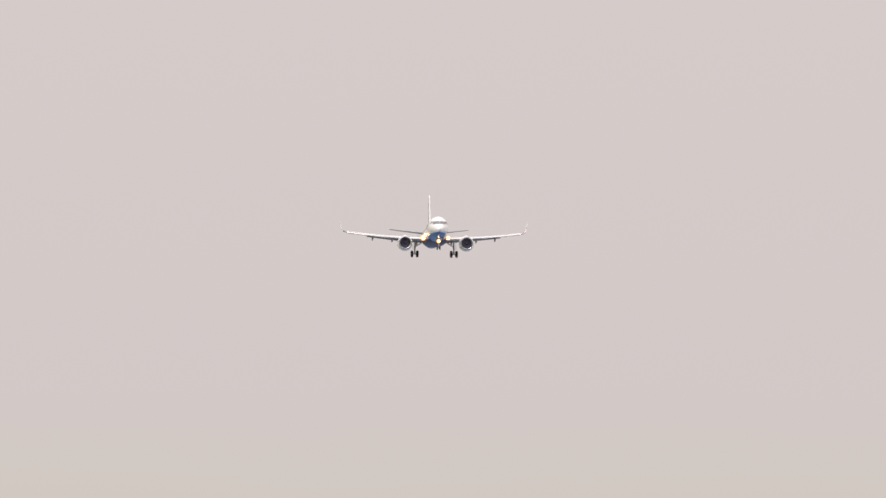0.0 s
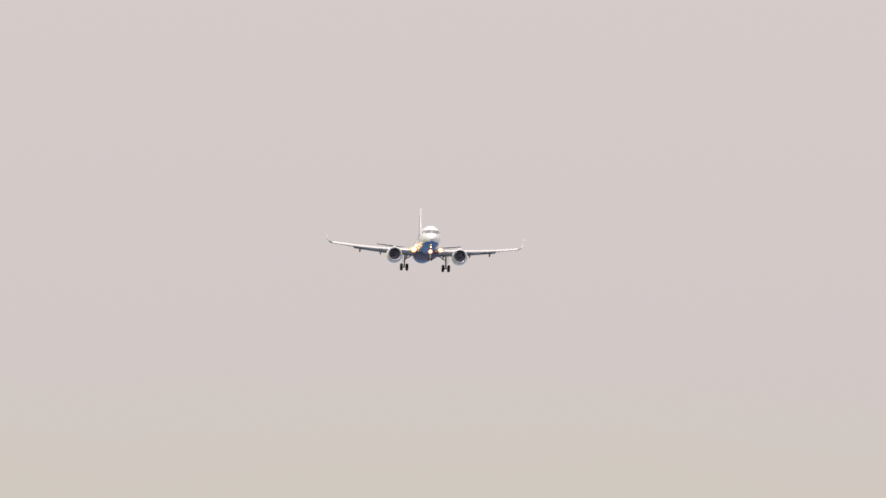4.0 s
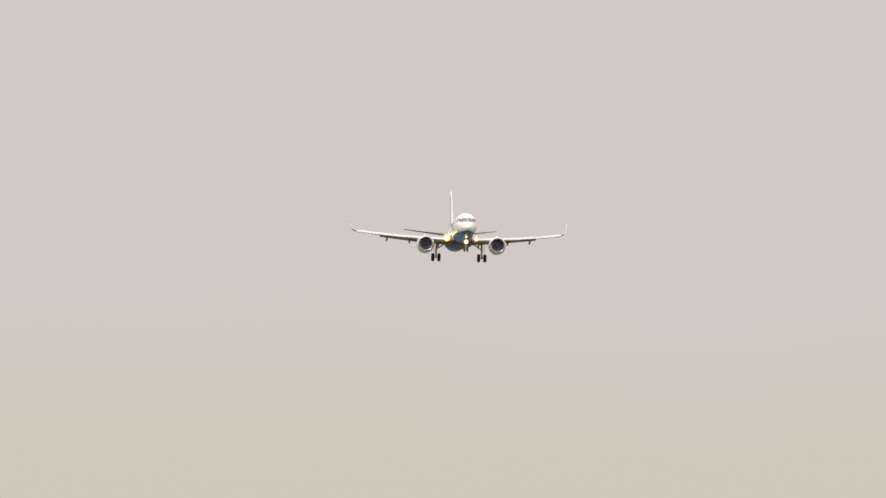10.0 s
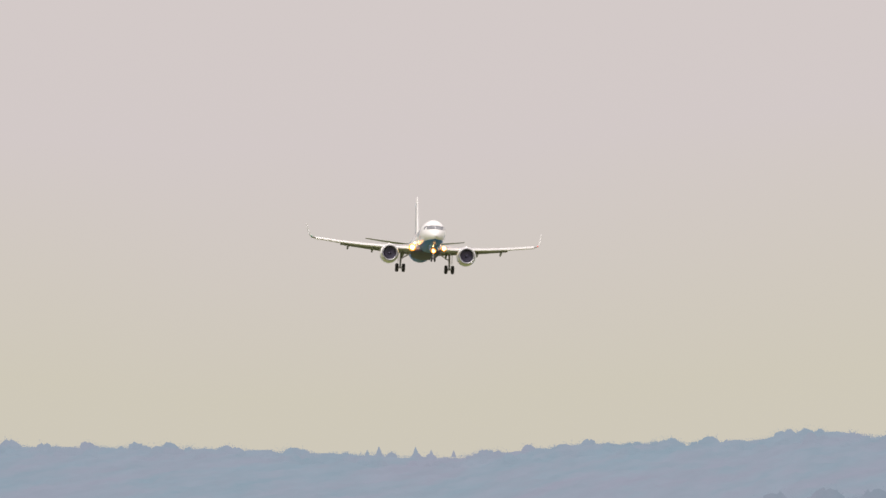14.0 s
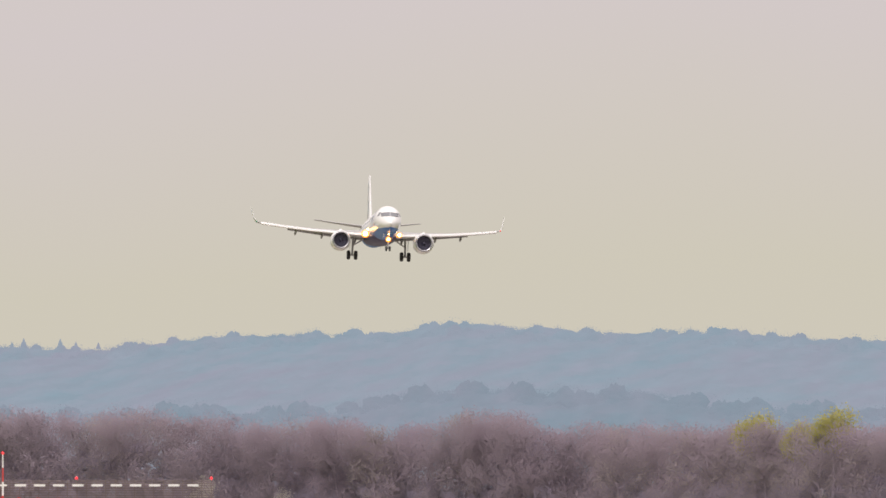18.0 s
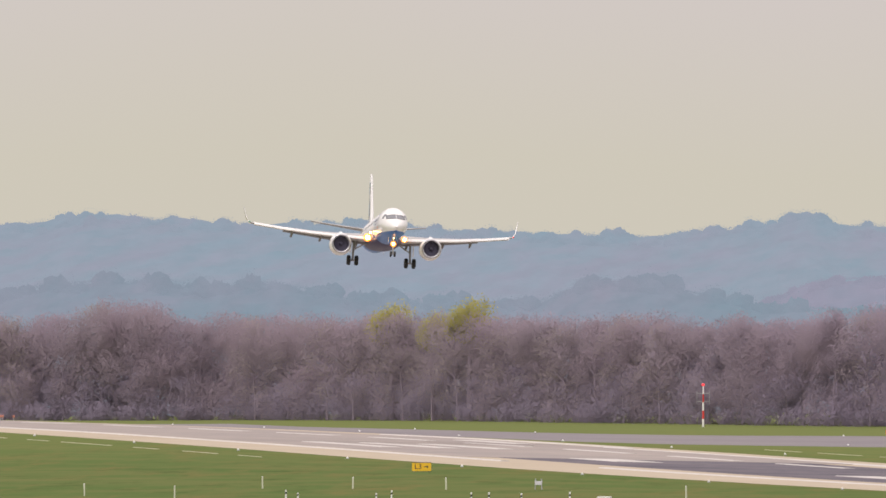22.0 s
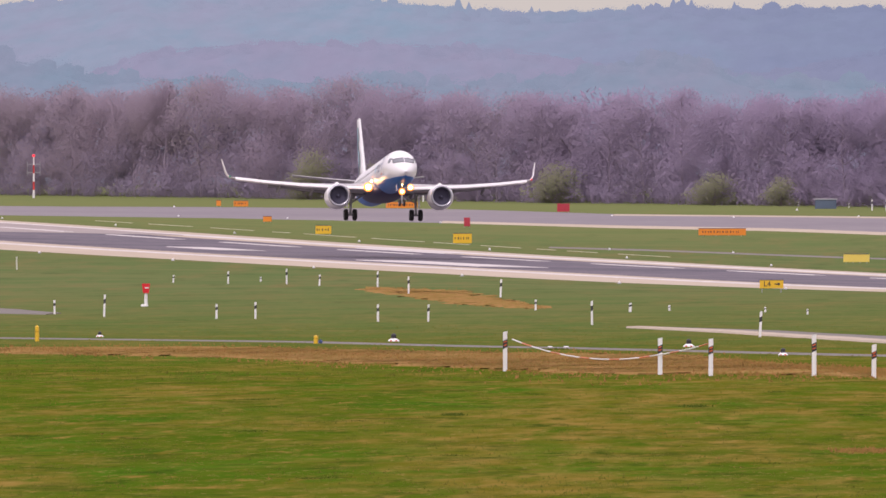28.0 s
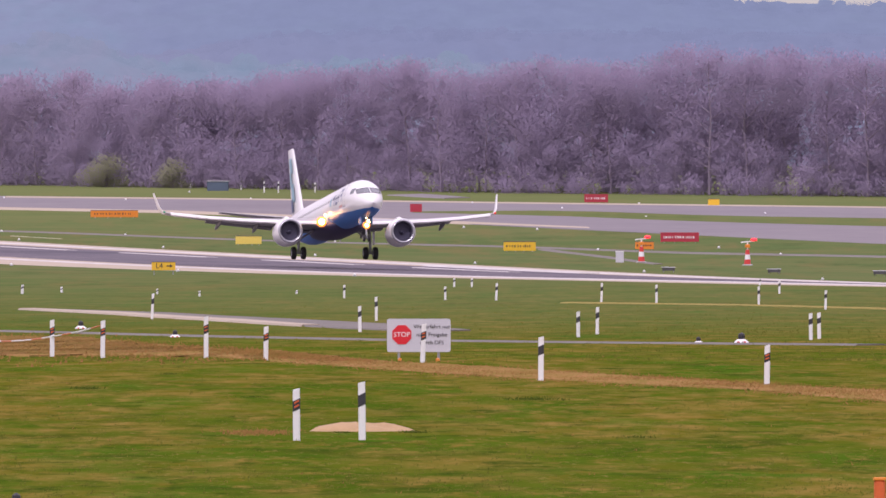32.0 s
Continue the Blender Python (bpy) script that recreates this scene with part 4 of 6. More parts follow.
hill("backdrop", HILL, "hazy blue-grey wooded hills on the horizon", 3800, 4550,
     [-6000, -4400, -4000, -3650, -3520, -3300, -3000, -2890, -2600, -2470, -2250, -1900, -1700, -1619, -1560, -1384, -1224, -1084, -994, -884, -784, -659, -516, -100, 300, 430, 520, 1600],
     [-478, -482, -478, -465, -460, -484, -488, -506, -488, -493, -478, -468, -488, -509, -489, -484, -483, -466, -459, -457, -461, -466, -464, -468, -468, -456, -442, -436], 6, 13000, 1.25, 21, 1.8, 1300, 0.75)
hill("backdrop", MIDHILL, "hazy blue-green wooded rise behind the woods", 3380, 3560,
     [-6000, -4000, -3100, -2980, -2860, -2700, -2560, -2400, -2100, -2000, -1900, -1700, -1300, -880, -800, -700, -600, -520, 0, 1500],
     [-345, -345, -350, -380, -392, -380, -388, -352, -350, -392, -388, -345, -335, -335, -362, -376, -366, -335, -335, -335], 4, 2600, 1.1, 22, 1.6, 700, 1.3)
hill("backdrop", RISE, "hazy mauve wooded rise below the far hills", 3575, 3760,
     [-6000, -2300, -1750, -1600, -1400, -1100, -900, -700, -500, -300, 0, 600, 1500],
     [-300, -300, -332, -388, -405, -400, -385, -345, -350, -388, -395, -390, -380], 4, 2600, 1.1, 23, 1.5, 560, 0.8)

# single firs that stand out on the far ridge
g = Geo()
rf = random.Random(12)
for u, v, tall in ((-1049, -481, 3.6), (-1030, -470, 2.4), (-919, -462, 2.0), (-905, -458, 1.6), (-668, -476, 2.6), (-652, -480, 3.0), (-636, -474, 2.4), (-560, -470, 1.8), (-3655, -474, 1.9), (-3676, -468, 1.2), (-3590, -473, 2.0), (-3562, -468, 1.5), (-3522, -467, 1.3)):
    y, tall = 4545.0, tall * 0.72
    x, z = u / 44915 * y, (-v - 138) / 44915 * y
    rings = []
    for f in (0.0, 0.12, 0.2, 0.32, 0.42, 0.56, 0.66, 0.82, 1.0):
        w = tall * (0.03 + 0.55 * f) * rf.uniform(0.88, 1.08)
        rings.append([(x + w * math.cos(a) * rf.uniform(0.75, 1.1), y + w * math.sin(a), z - f * tall * 1.3) for a in [2 * math.pi * i / 9 for i in range(9)]])
    g.rings(rings)
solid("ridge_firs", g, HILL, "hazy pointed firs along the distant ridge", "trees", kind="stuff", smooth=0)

# pale blossoming shrubs behind the localizer
BLOSSOM = paint("pale_blossom", (0.60, 0.56, 0.50), (0.50, 0.46, 0.43), 0.5, 0.9, through=0.6, shine=0.0)
wd, cr = leafy_tree(17, 5.6, 2.3, 0.06, 0.1, 2200)
pale = tree_thing("blossom_tree", wd, cr, BLOSSOM, "small pale blossoming tree before the wood", "blossom trees")
first = True
for u, s in ((-3418, 1.2), (-3267, 0.95)):
    xx = u / 44915 * 3140
    yy = wood_front(xx) - 4
    m = pose(xx, yy, float(lie(xx, yy)), 0, 0, u % 40 - 20)
    ob = pale if first else copy_thing(pale, m)
    ob.matrix_basis = m
    ob.scale = (s, s, s)
    first = False
# ---- the airliner: x forward from the main wheels, y to its left, z up from the tyres' foot ----
INTAKES = (5.9, 0.0, 1.6)
SECTIONS = [  # x, height of the middle, half width, half height
    (18.42, 2.42, 0.02, 0.02), (18.20, 2.44, 0.27, 0.26), (17.90, 2.48, 0.52, 0.50), (17.40, 2.55, 0.78, 0.76), (16.70, 2.66, 1.03, 1.03),
    (15.90, 2.81, 1.23, 1.28), (14.90, 2.95, 1.38, 1.50), (13.5, 3.04, 1.47, 1.63), (11.5, 3.07, 1.505, 1.675), (8.0, 3.07, 1.505, 1.675),
    (0.0, 3.07, 1.505, 1.675), (-8.0, 3.08, 1.505, 1.67), (-11.0, 3.18, 1.45, 1.56), (-14.0, 3.43, 1.20, 1.27), (-17.0, 3.78, 0.83, 0.87),
    (-19.5, 4.06, 0.46, 0.50), (-21.05, 4.22, 0.16, 0.20)]


LIFT = 0.30  # the body's height over the wing, added to SECTIONS


def glide(x, k):
    """Smooth value of a column of SECTIONS at x."""
    a = [s[0] for s in SECTIONS]
    i = max(j for j in range(len(a)) if a[j] >= x or j == 0)
    i = min(i, len(a) - 2)
    p0, p1, p2, p3 = (SECTIONS[max(0, min(len(a) - 1, j))] for j in (i - 1, i, i + 1, i + 2))
    h = p2[0] - p1[0]
    t = (x - p1[0]) / h
    m1 = (p2[k] - p0[k]) / (p2[0] - p0[0]) * h if p0 is not p1 else p2[k] - p1[k]
    m2 = (p3[k] - p1[k]) / (p3[0] - p1[0]) * h if p3 is not p2 else p2[k] - p1[k]
    return (LIFT if k == 1 else 0.0) + (2 * t**3 - 3 * t**2 + 1) * p1[k] + (t**3 - 2 * t**2 + t) * m1 + (3 * t**2 - 2 * t**3) * p2[k] + (t**3 - t**2) * m2


def skin(x, th, out=0.0):
    """A point of the fuselage's skin; th: angle up from its left side."""
    return (x, (glide(x, 2) + out) * math.cos(th), glide(x, 1) + (glide(x, 3) + out) * math.sin(th))


def waterline(x):
    return math.asin(max(-1.0, min(1.0, (float(np.interp(x, [8, 15], [2.36, 2.02])) + LIFT - glide(x, 1)) / max(glide(x, 3), 0.01))))


def patch(outline_x, low, high, nx=6, nt=5, out=0.008):
    """A panel that lies on the skin, between two lengths and two angles; low and high are functions of x."""
    g = Geo()
    x0, x1 = outline_x
    rows = []
    for i in range(nx + 1):
        x = x0 + (x1 - x0) * i / nx
        a, b = low(x), high(x)
        rows.append([skin(x, a + (b - a) * j / nt, out) for j in range(nt + 1)])
    return g.rings(rows, closed=False)


def aerofoil(le, te, y, z, thick, camber=0.02, up=(0, 0, 1)):
    """A closed wing section at y, from its leading to its trailing edge."""
    c = le - te
    pts = []
    for u, s in ((1, 0), (0.8, 0.35), (0.55, 0.78), (0.3, 1), (0.12, 0.8), (0.03, 0.45), (0, 0), (0.03, -0.4), (0.12, -0.62), (0.3, -0.7), (0.55, -0.5), (0.8, -0.2)):
        off = s * thick * c / 2 + camber * c * (1 - (2 * u - 1) ** 2)
        pts.append((le - u * c + up[0] * off, y + up[1] * off, z + up[2] * off))
    return pts


def airliner_thing():
    plane = thing("airliner", "white twin-engine jet airliner with blue belly, gear down, landing", "airliner")
    xs = [18.42, 18.32, 18.2, 18.1, 17.9, 17.7, 17.4, 17.1, 16.7, 16.3, 15.9, 15.4, 14.9, 14.2, 13.5, 12.5, 11.5, 10, 8, 5, 2, -1, -4, -8, -9.5, -11, -12.5, -14, -15.5, -17, -18.3, -19.5, -20.4, -21.05]
    up, low = Geo(), Geo()
    up.rings([[skin(x, waterline(x) + (math.pi - 2 * waterline(x)) * j / 30) for j in range(31)] for x in xs], closed=False)
    low.rings([[skin(x, waterline(x) - (math.pi + 2 * waterline(x)) * j / 20) for j in range(21)] for x in xs], closed=False)
    body = part("fuselage", up, WHITE, plane, "glossy white upper fuselage")
    part("belly", low, BLUE, plane, "glossy blue lower fuselage")
    # windscreen: two front panes and a side pane each side
    th = lambda z: lambda x: math.asin(max(-1, min(1, (z + LIFT - glide(x, 1)) / glide(x, 3))))
    for side in (1, -1):
        flip = (lambda f: f) if side == 1 else (lambda f: lambda x: math.pi - f(x))
        front = Geo()
        rows = []
        for i in range(8):
            y = 0.025 + 0.93 * i / 7
            row = []
            for j in range(5):
                zz = LIFT + 3.30 + (0.46 - 0.10 * (i / 7) ** 2) * j / 4
                # where the skin has this width and height
                lo_x, hi_x = 14.0, 18.2
                for _ in range(30):
                    mx = (lo_x + hi_x) / 2
                    if (y / glide(mx, 2)) ** 2 + ((zz - glide(mx, 1)) / glide(mx, 3)) ** 2 < 1:
                        lo_x = mx
                    else:
                        hi_x = mx
                row.append((lo_x + 0.012, side * y, zz + 0.008))
            rows.append(row)
        front.rings(rows, closed=False)
        pane = part("windscreen_pane", front, GLASS, plane, "grey tinted windscreen pane")
        seal = Geo()
        for edge in ([r[0] for r in rows], [r[-1] for r in rows], rows[-1]):
            for p, q in zip(edge, edge[1:]):
                seal.tube(p, q, 0.03, n=5, caps=False)
        part("window_seal", seal, SEAL, pane, "dark seal round the windscreen")
        sw = patch((15.05, 15.75), flip(th(3.36)), flip(th(3.80)), 4, 4, 0.012)
        part("cockpit_side_window", sw, GLASS, plane)
        win = None
        for k in range(29):
            x = 10.6 - 0.79 * k
            if win is None:
                gw = Geo()
                ring = [(0.14 * math.cos(2 * math.pi * i / 10), 0, 0.19 * math.sin(2 * math.pi * i / 10)) for i in range(10)]
                gw.rings([ring, [(p[0] * 0.9, 0.012, p[2] * 0.9) for p in ring]])
                win = gw.mesh("cabin_window")
                win.materials.append(GLASS)
            ob = part("cabin_window", win, GLASS, plane)
            px, py, pz = skin(x, th(3.48)(x), -0.004)
            ob.matrix_basis = pose(px, side * py, pz, 10 if side == 1 else -10, 0, 0 if side == 1 else 180)
        for x0, x1, z0, z1, nm in ((12.6, 13.35, 2.55, 4.3, "cabin_door"), (-10.4, -9.7, 2.65, 4.2, "cabin_door")):
            g = Geo()
            for f0, f1, l0, l1 in ((x0, x0 + 0.04, z0, z1), (x1 - 0.04, x1, z0, z1), (x0, x1, z1 - 0.05, z1), (x0, x1, z0, z0 + 0.05)):
                g2 = patch((f0, f1), flip(th(l0)), flip(th(l1)), 2, 6, 0.006)
                g.add(g2.v, g2.f)
            part(nm, g, UNDERGREY, plane, "thin grey door outline")
        # title on the forward fuselage, as plain shapes
        for x0, x1, z0, z1, m in ((12.1, 11.9, 3.05, 4.15, NAVY), (11.9, 11.3, 3.9, 4.15, NAVY), (11.9, 11.4, 3.5, 3.7, NAVY), (10.9, 10.7, 3.1, 4.25, NAVY), (10.2, 9.9, 3.0, 3.75, NAVY), (9.9, 9.3, 3.0, 3.2, NAVY), (9.5, 9.3, 3.0, 3.75, NAVY), (8.8, 8.5, 3.0, 3.9, NAVY), (8.5, 7.8, 3.55, 3.8, NAVY), (7.3, 6.6, 3.1, 3.75, PALEBLUE), (12.3, 10.9, 2.62, 2.78, SIGNPINK)):
            part("title_shape", patch((x1, x0), flip(th(z0)), flip(th(z1)), 4, 4, 0.006), m, plane)
    # wing and its parts, right and left
    for side, hand in ((1, "left"), (-1, "right")):
        S = side
        w = Geo()
        st = [(1.2, 5.2, -1.9, 2.24, 0.15), (2.6, 4.35, -1.85, 2.34, 0.14), (4.6, 3.1, -1.75, 2.51, 0.125), (7.5, 1.45, -2.3, 2.78, 0.115), (10.4, -0.2, -2.9, 3.16, 0.11), (13.1, -1.75, -3.45, 3.58, 0.105), (13.55, -2.05, -3.55, 3.70, 0.10)]
        w.rings([aerofoil(a, b, S * y, z, t) for y, a, b, z, t in st])
        wing = part("wing", w, WINGGREY, plane, "pale grey swept wing")
        wl = Geo()
        wl.rings([aerofoil(a, b, S * y, z, t, 0.0, up) for y, a, b, z, t, up in ((13.55, -2.05, -3.55, 3.70, 0.10, (0, 0, 1)), (13.78, -2.3, -3.6, 3.90, 0.09, (0, -0.6 * S, 0.7)), (13.94, -2.6, -3.75, 4.22, 0.09, (0, -S, 0.2)), (14.2, -3.75, -4.45, 5.45, 0.08, (0, -S, 0.1)))])
        part("winglet", wl, WHITE, wing, "upturned white winglet")
        part("navigation_lamp", Geo().lathe([(-0.2, 0.02), (-0.1, 0.09), (0.1, 0.09), (0.2, 0.02)], (-2.0, S * 13.66, 3.74), n=10, caps=True), TIPRED if S == 1 else GREENLAMP, wing, "red wing tip light" if S == 1 else "green wing tip light")
        for y0, y1, xa, xb, za, zb, nm in ((1.7, 4.3, -1.75, -1.7, 2.27, 2.45, "inboard_flap"), (4.8, 10.1, -1.75, -2.75, 2.50, 3.13, "outboard_flap")):
            f = Geo()
            f.rings([[(x0 + 0.15, S * y, z + 0.02), (x0 - 0.45, S * y, z - 0.05), (x0 - 0.95 * k, S * y, z - 0.15 * k), (x0 - 0.93 * k, S * y, z - 0.18 * k), (x0 - 0.35, S * y, z - 0.10), (x0 + 0.1, S * y, z - 0.08)] for y, x0, z, k in ((y0, xa, za, 1.0), (y1, xb, zb, 0.8))])
            part(nm, f, UNDERGREY, wing, "lowered grey flap with wing shade in its colour")
        sl = Geo()
        sl.rings([[(x + 0.32, S * y, z - 0.12), (x + 0.22, S * y, z + 0.03), (x - 0.10, S * y, z + 0.13), (x + 0.02, S * y, z - 0.02), (x + 0.12, S * y, z - 0.20)] for y, x, z in ((1.9, 4.75, 2.29), (4.6, 3.1, 2.52), (7.5, 1.45, 2.78), (10.5, -0.2, 3.16), (13.2, -1.7, 3.58))])
        part("slat", sl, SLAT, wing, "bright white leading edge slat")
        for y, x, z in ((6.35, 1.3, 2.66), (9.25, 0.25, 2.98), (2.6, 1.0, 2.25)):
            fr = Geo()
            fr.rings([[(xx, S * y + 0.13 * k * math.cos(2 * math.pi * i / 8), zz + 0.22 * k * math.sin(2 * math.pi * i / 8)) for i in range(8)] for xx, zz, k in ((x - 0.6, z - 0.12, 0.2), (x - 1.4, z - 0.22, 0.8), (x - 2.4, z - 0.32, 1.0), (x - 3.2, z - 0.42, 0.8), (x - 3.7, z - 0.52, 0.15))])
            part("flap_track_fairing", fr, UNDERGREY, wing, "grey flap track fairing")
        # engine
        cy = S * 4.64
        e = Geo().lathe([(0.0, 1.0), (-0.25, 1.08), (-0.8, 1.13), (-1.6, 1.14), (-2.4, 1.08), (-3.1, 0.94), (-3.5, 0.84), (-3.5, 0.79), (-3.1, 0.86)], (5.9, cy, 1.52), n=36)
        eng = part("engine_nacelle", e, WHITE, plane, "white round engine nacelle")
        part("intake_lip", Geo().lathe([(-0.02, 1.005), (0.07, 0.95), (0.10, 0.89), (0.07, 0.83), (-0.05, 0.775)], (5.9, cy, 1.52), n=36), LIP, eng, "pale metal intake lip")
        part("intake_duct", Geo().lathe([(-0.05, 0.775), (-0.3, 0.735), (-0.8, 0.735)], (5.9, cy, 1.52), n=36), DARK, eng, "dark intake duct")
        fan = Geo().lathe([(-0.82, 0.735), (-0.82, 0.02)], (5.9, cy, 1.52), n=24)
        part("fan", fan, TITAN, eng, "dark fan disc")
        part("spinner", Geo().lathe([(-0.42, 0.01), (-0.5, 0.09), (-0.65, 0.16), (-0.8, 0.2)], (5.9, cy, 1.52), n=16), TITAN, eng)
        part("exhaust_cone", Geo().lathe([(-3.2, 0.6), (-3.9, 0.5), (-4.4, 0.42), (-4.4, 0.3), (-5.0, 0.05)], (5.9, cy, 1.52), n=20), UNDERGREY, eng)
        py = Geo()
        py.rings([aerofoil(5.0, 1.0, cy, 2.55, 0.07, 0, (0, 1, 0)), aerofoil(4.3, 0.6, cy, 2.85, 0.07, 0, (0, 1, 0)), aerofoil(3.2, 0.2, cy, 2.35, 0.1, 0, (0, 1, 0))][:2])
        py.box(2.6, cy, 2.2, 3.6, 0.34, 0.6, 0.1)
        part("pylon", py, WHITE, eng, "white engine pylon")
        # tailplane
        tp = Geo()
        tp.rings([aerofoil(a, b, S * y, z, t, 0.0) for y, a, b, z, t in ((0.3, -16.6, -20.2, 4.60, 0.10), (3.2, -18.3, -20.6, 4.98, 0.095), (6.0, -19.9, -21.2, 5.40, 0.09))])
        part("tailplane", tp, WINGGREY, plane, "pale grey tailplane")
        # main gear
        gy0 = S * 2.97
        leg = Geo().tube((-0.05, gy0 * 0.98, 2.2), (0, gy0, 0.25), 0.13, 0.11, 12)
        leg.tube((0, gy0 - 0.46, 0.25), (0, gy0 + 0.46, 0.25), 0.09, n=10)
        leg.tube((0, gy0, 1.3), (0.15, gy0 - S * 1.3, 2.1), 0.07, 0.08, 8)
        leg.tube((-0.1, gy0, 0.5), (-0.45, gy0, 1.0), 0.05, n=6)
        leg.tube((-0.45, gy0, 1.0), (-0.08, gy0, 1.4), 0.05, n=6)
        gear = part("main_gear_leg", leg, STEEL, plane, "grey steel main gear leg")
        for off in (-0.40, 0.40):
            part("tyre", Geo().lathe([(-0.19, 0.26), (-0.195, 0.40), (-0.15, 0.49), (-0.06, 0.52), (0.06, 0.52), (0.15, 0.49), (0.195, 0.40), (0.19, 0.26)], (0, gy0 + off, 0.25), "y", 24), TYRE, gear, "black main wheel tyre")
            part("rim", Geo().lathe([(-0.14, 0.02), (-0.16, 0.12), (-0.18, 0.27), (0.18, 0.27), (0.16, 0.12), (0.14, 0.02)], (0, gy0 + off, 0.25), "y", 16, True), STEEL, gear, "grey wheel rim")
        part("gear_door", Geo().box(0.0, gy0 + S * 0.28, 0.95, 0.9, 0.05, 1.1, 0.02), WHITE, gear, "white gear leg door")
        # landing lamp in the wing root, with a glowing ring as its halo
        big = 1.0 if S == -1 else 0.74
        part("landing_lamp", Geo().lathe([(0.06, 0.01), (0.02, 0.16 * big), (-0.06, 0.25 * big)], (5.1, S * 1.9, 2.36), n=16), LAMP, wing, "bright orange landing lamp")
        part("lamp_halo", Geo().lathe([(-0.06, 0.25 * big), (-0.10, 0.36 * big), (-0.2, 0.42 * big)], (5.1, S * 1.9, 2.36), n=20), HALO, wing, "orange glow ring that imitates the lamp's halo")
    part("landing_lamp", Geo().lathe([(0.05, 0.01), (0.0, 0.08), (-0.05, 0.1)], (5.4, -1.66, 2.85), n=12), LAMP, plane, "small bright landing lamp")
    # wing to body fairing
    ff = Geo()
    ff.rings([[(x, 1.75 * k * math.cos(a), 2.15 - 0.02 * k + 0.68 * k * math.sin(a)) for a in [2 * math.pi * i / 24 for i in range(24)]] for x, k in ((6.8, 0.25), (6.0, 0.62), (4.8, 0.92), (3, 1.0), (0, 1.0), (-2.5, 0.95), (-4.5, 0.7), (-6.0, 0.3))])
    part("belly_fairing", ff, FAIRING, plane, "blue wing root fairing with underside shade in its colour")
    # fin
    fin = Geo()
    fin.rings([aerofoil(a, b, 0, z, t, 0, (0, 1, 0)) for z, a, b, t in ((4.3, -13.2, -19.9, 0.09), (5.4, -15.0, -20.2, 0.095), (10.45, -19.0, -21.6, 0.09), (10.6, -19.3, -21.55, 0.06))])
    f_ob = part("fin", fin, WHITE, plane, "tall white tail fin")
    for side in (1, -1):
        for z0, z1, a0, a1, m in ((5.3, 6.4, 0.62, 0.95, NAVY), (6.1, 7.6, 0.35, 0.75, PALEBLUE), (7.4, 8.6, 0.55, 0.9, PALEBLUE), (8.5, 9.8, 0.3, 0.8, PALEBLUE)):
            g = Geo()
            rows = []
            for z in (z0, (z0 + z1) / 2, z1):
                le = np.interp(z, [4.1, 5.2, 10.35], [-13.2, -15.0, -19.0])
                te = np.interp(z, [4.1, 5.2, 10.35], [-19.9, -20.2, -21.6])
                c = le - te
                rows.append([(le - c * u, side * (0.045 * c * np.interp(u, [0, 0.03, 0.12, 0.3, 0.55, 0.8, 1], [0, 0.45, 0.8, 1, 0.78, 0.35, 0]) + 0.02), z) for u in np.linspace(a0, a1, 6)])
            g.rings(rows, closed=False)
            part("fin_motif", g, m, f_ob, "blue wave shape on the fin")
    # nose gear
    nl = Geo().tube((15.0, 0, 2.0), (15.15, 0, 0.12), 0.085, 0.07, 10)
    nl.tube((15.15, -0.2, 0.12), (15.15, 0.2, 0.12), 0.05, n=8)
    nl.tube((15.05, 0, 0.9), (14.2, 0, 1.9), 0.05, n=8)
    ng = part("nose_gear_leg", nl, STEEL, plane, "grey steel nose gear leg")
    for off in (-0.2, 0.2):
        part("tyre", Geo().lathe([(-0.1, 0.15), (-0.105, 0.22), (-0.07, 0.29), (0.07, 0.29), (0.105, 0.22), (0.1, 0.15)], (15.15, off, 0.12), "y", 20), TYRE, ng, "small black nose wheel tyre")
        part("rim", Geo().lathe([(-0.09, 0.02), (-0.1, 0.155), (0.1, 0.155), (0.09, 0.02)], (15.15, off, 0.12), "y", 12, True), STEEL, ng)
        part("gear_door", Geo().box(14.9, off * 2.2, 1.25, 1.2, 0.04, 0.6, 0.02), BLUE, plane, "blue nose gear door")
    part("landing_lamp", Geo().lathe([(0.06, 0.01), (0.03, 0.11), (-0.03, 0.15)], (15.35, 0, 1.15), n=16), LAMP, ng, "bright orange nose gear lamp")
    part("lamp_halo", Geo().lathe([(-0.03, 0.15), (-0.06, 0.26), (-0.14, 0.30)], (15.35, 0, 1.15), n=20), HALO, ng, "orange glow ring that imitates the lamp's halo")
    part("taxi_lamp", Geo().lathe([(0.05, 0.01), (0.0, 0.05), (-0.04, 0.06)], (15.3, 0, 1.75), n=10), LAMP, ng)
    # small aerials
    part("aerial", Geo().rings([aerofoil(6.5, 6.1, 0, 5.0, 0.1, 0, (0, 1, 0)), aerofoil(6.35, 6.1, 0, 5.35, 0.1, 0, (0, 1, 0))]), WHITE, plane)
    part("aerial", Geo().rings([aerofoil(3.0, 2.6, 0, 1.1, 0.1, 0, (0, 1, 0)), aerofoil(2.85, 2.6, 0, 0.85, 0.1, 0, (0, 1, 0))]), WHITE, plane)
    return plane


airliner = airliner_thing()

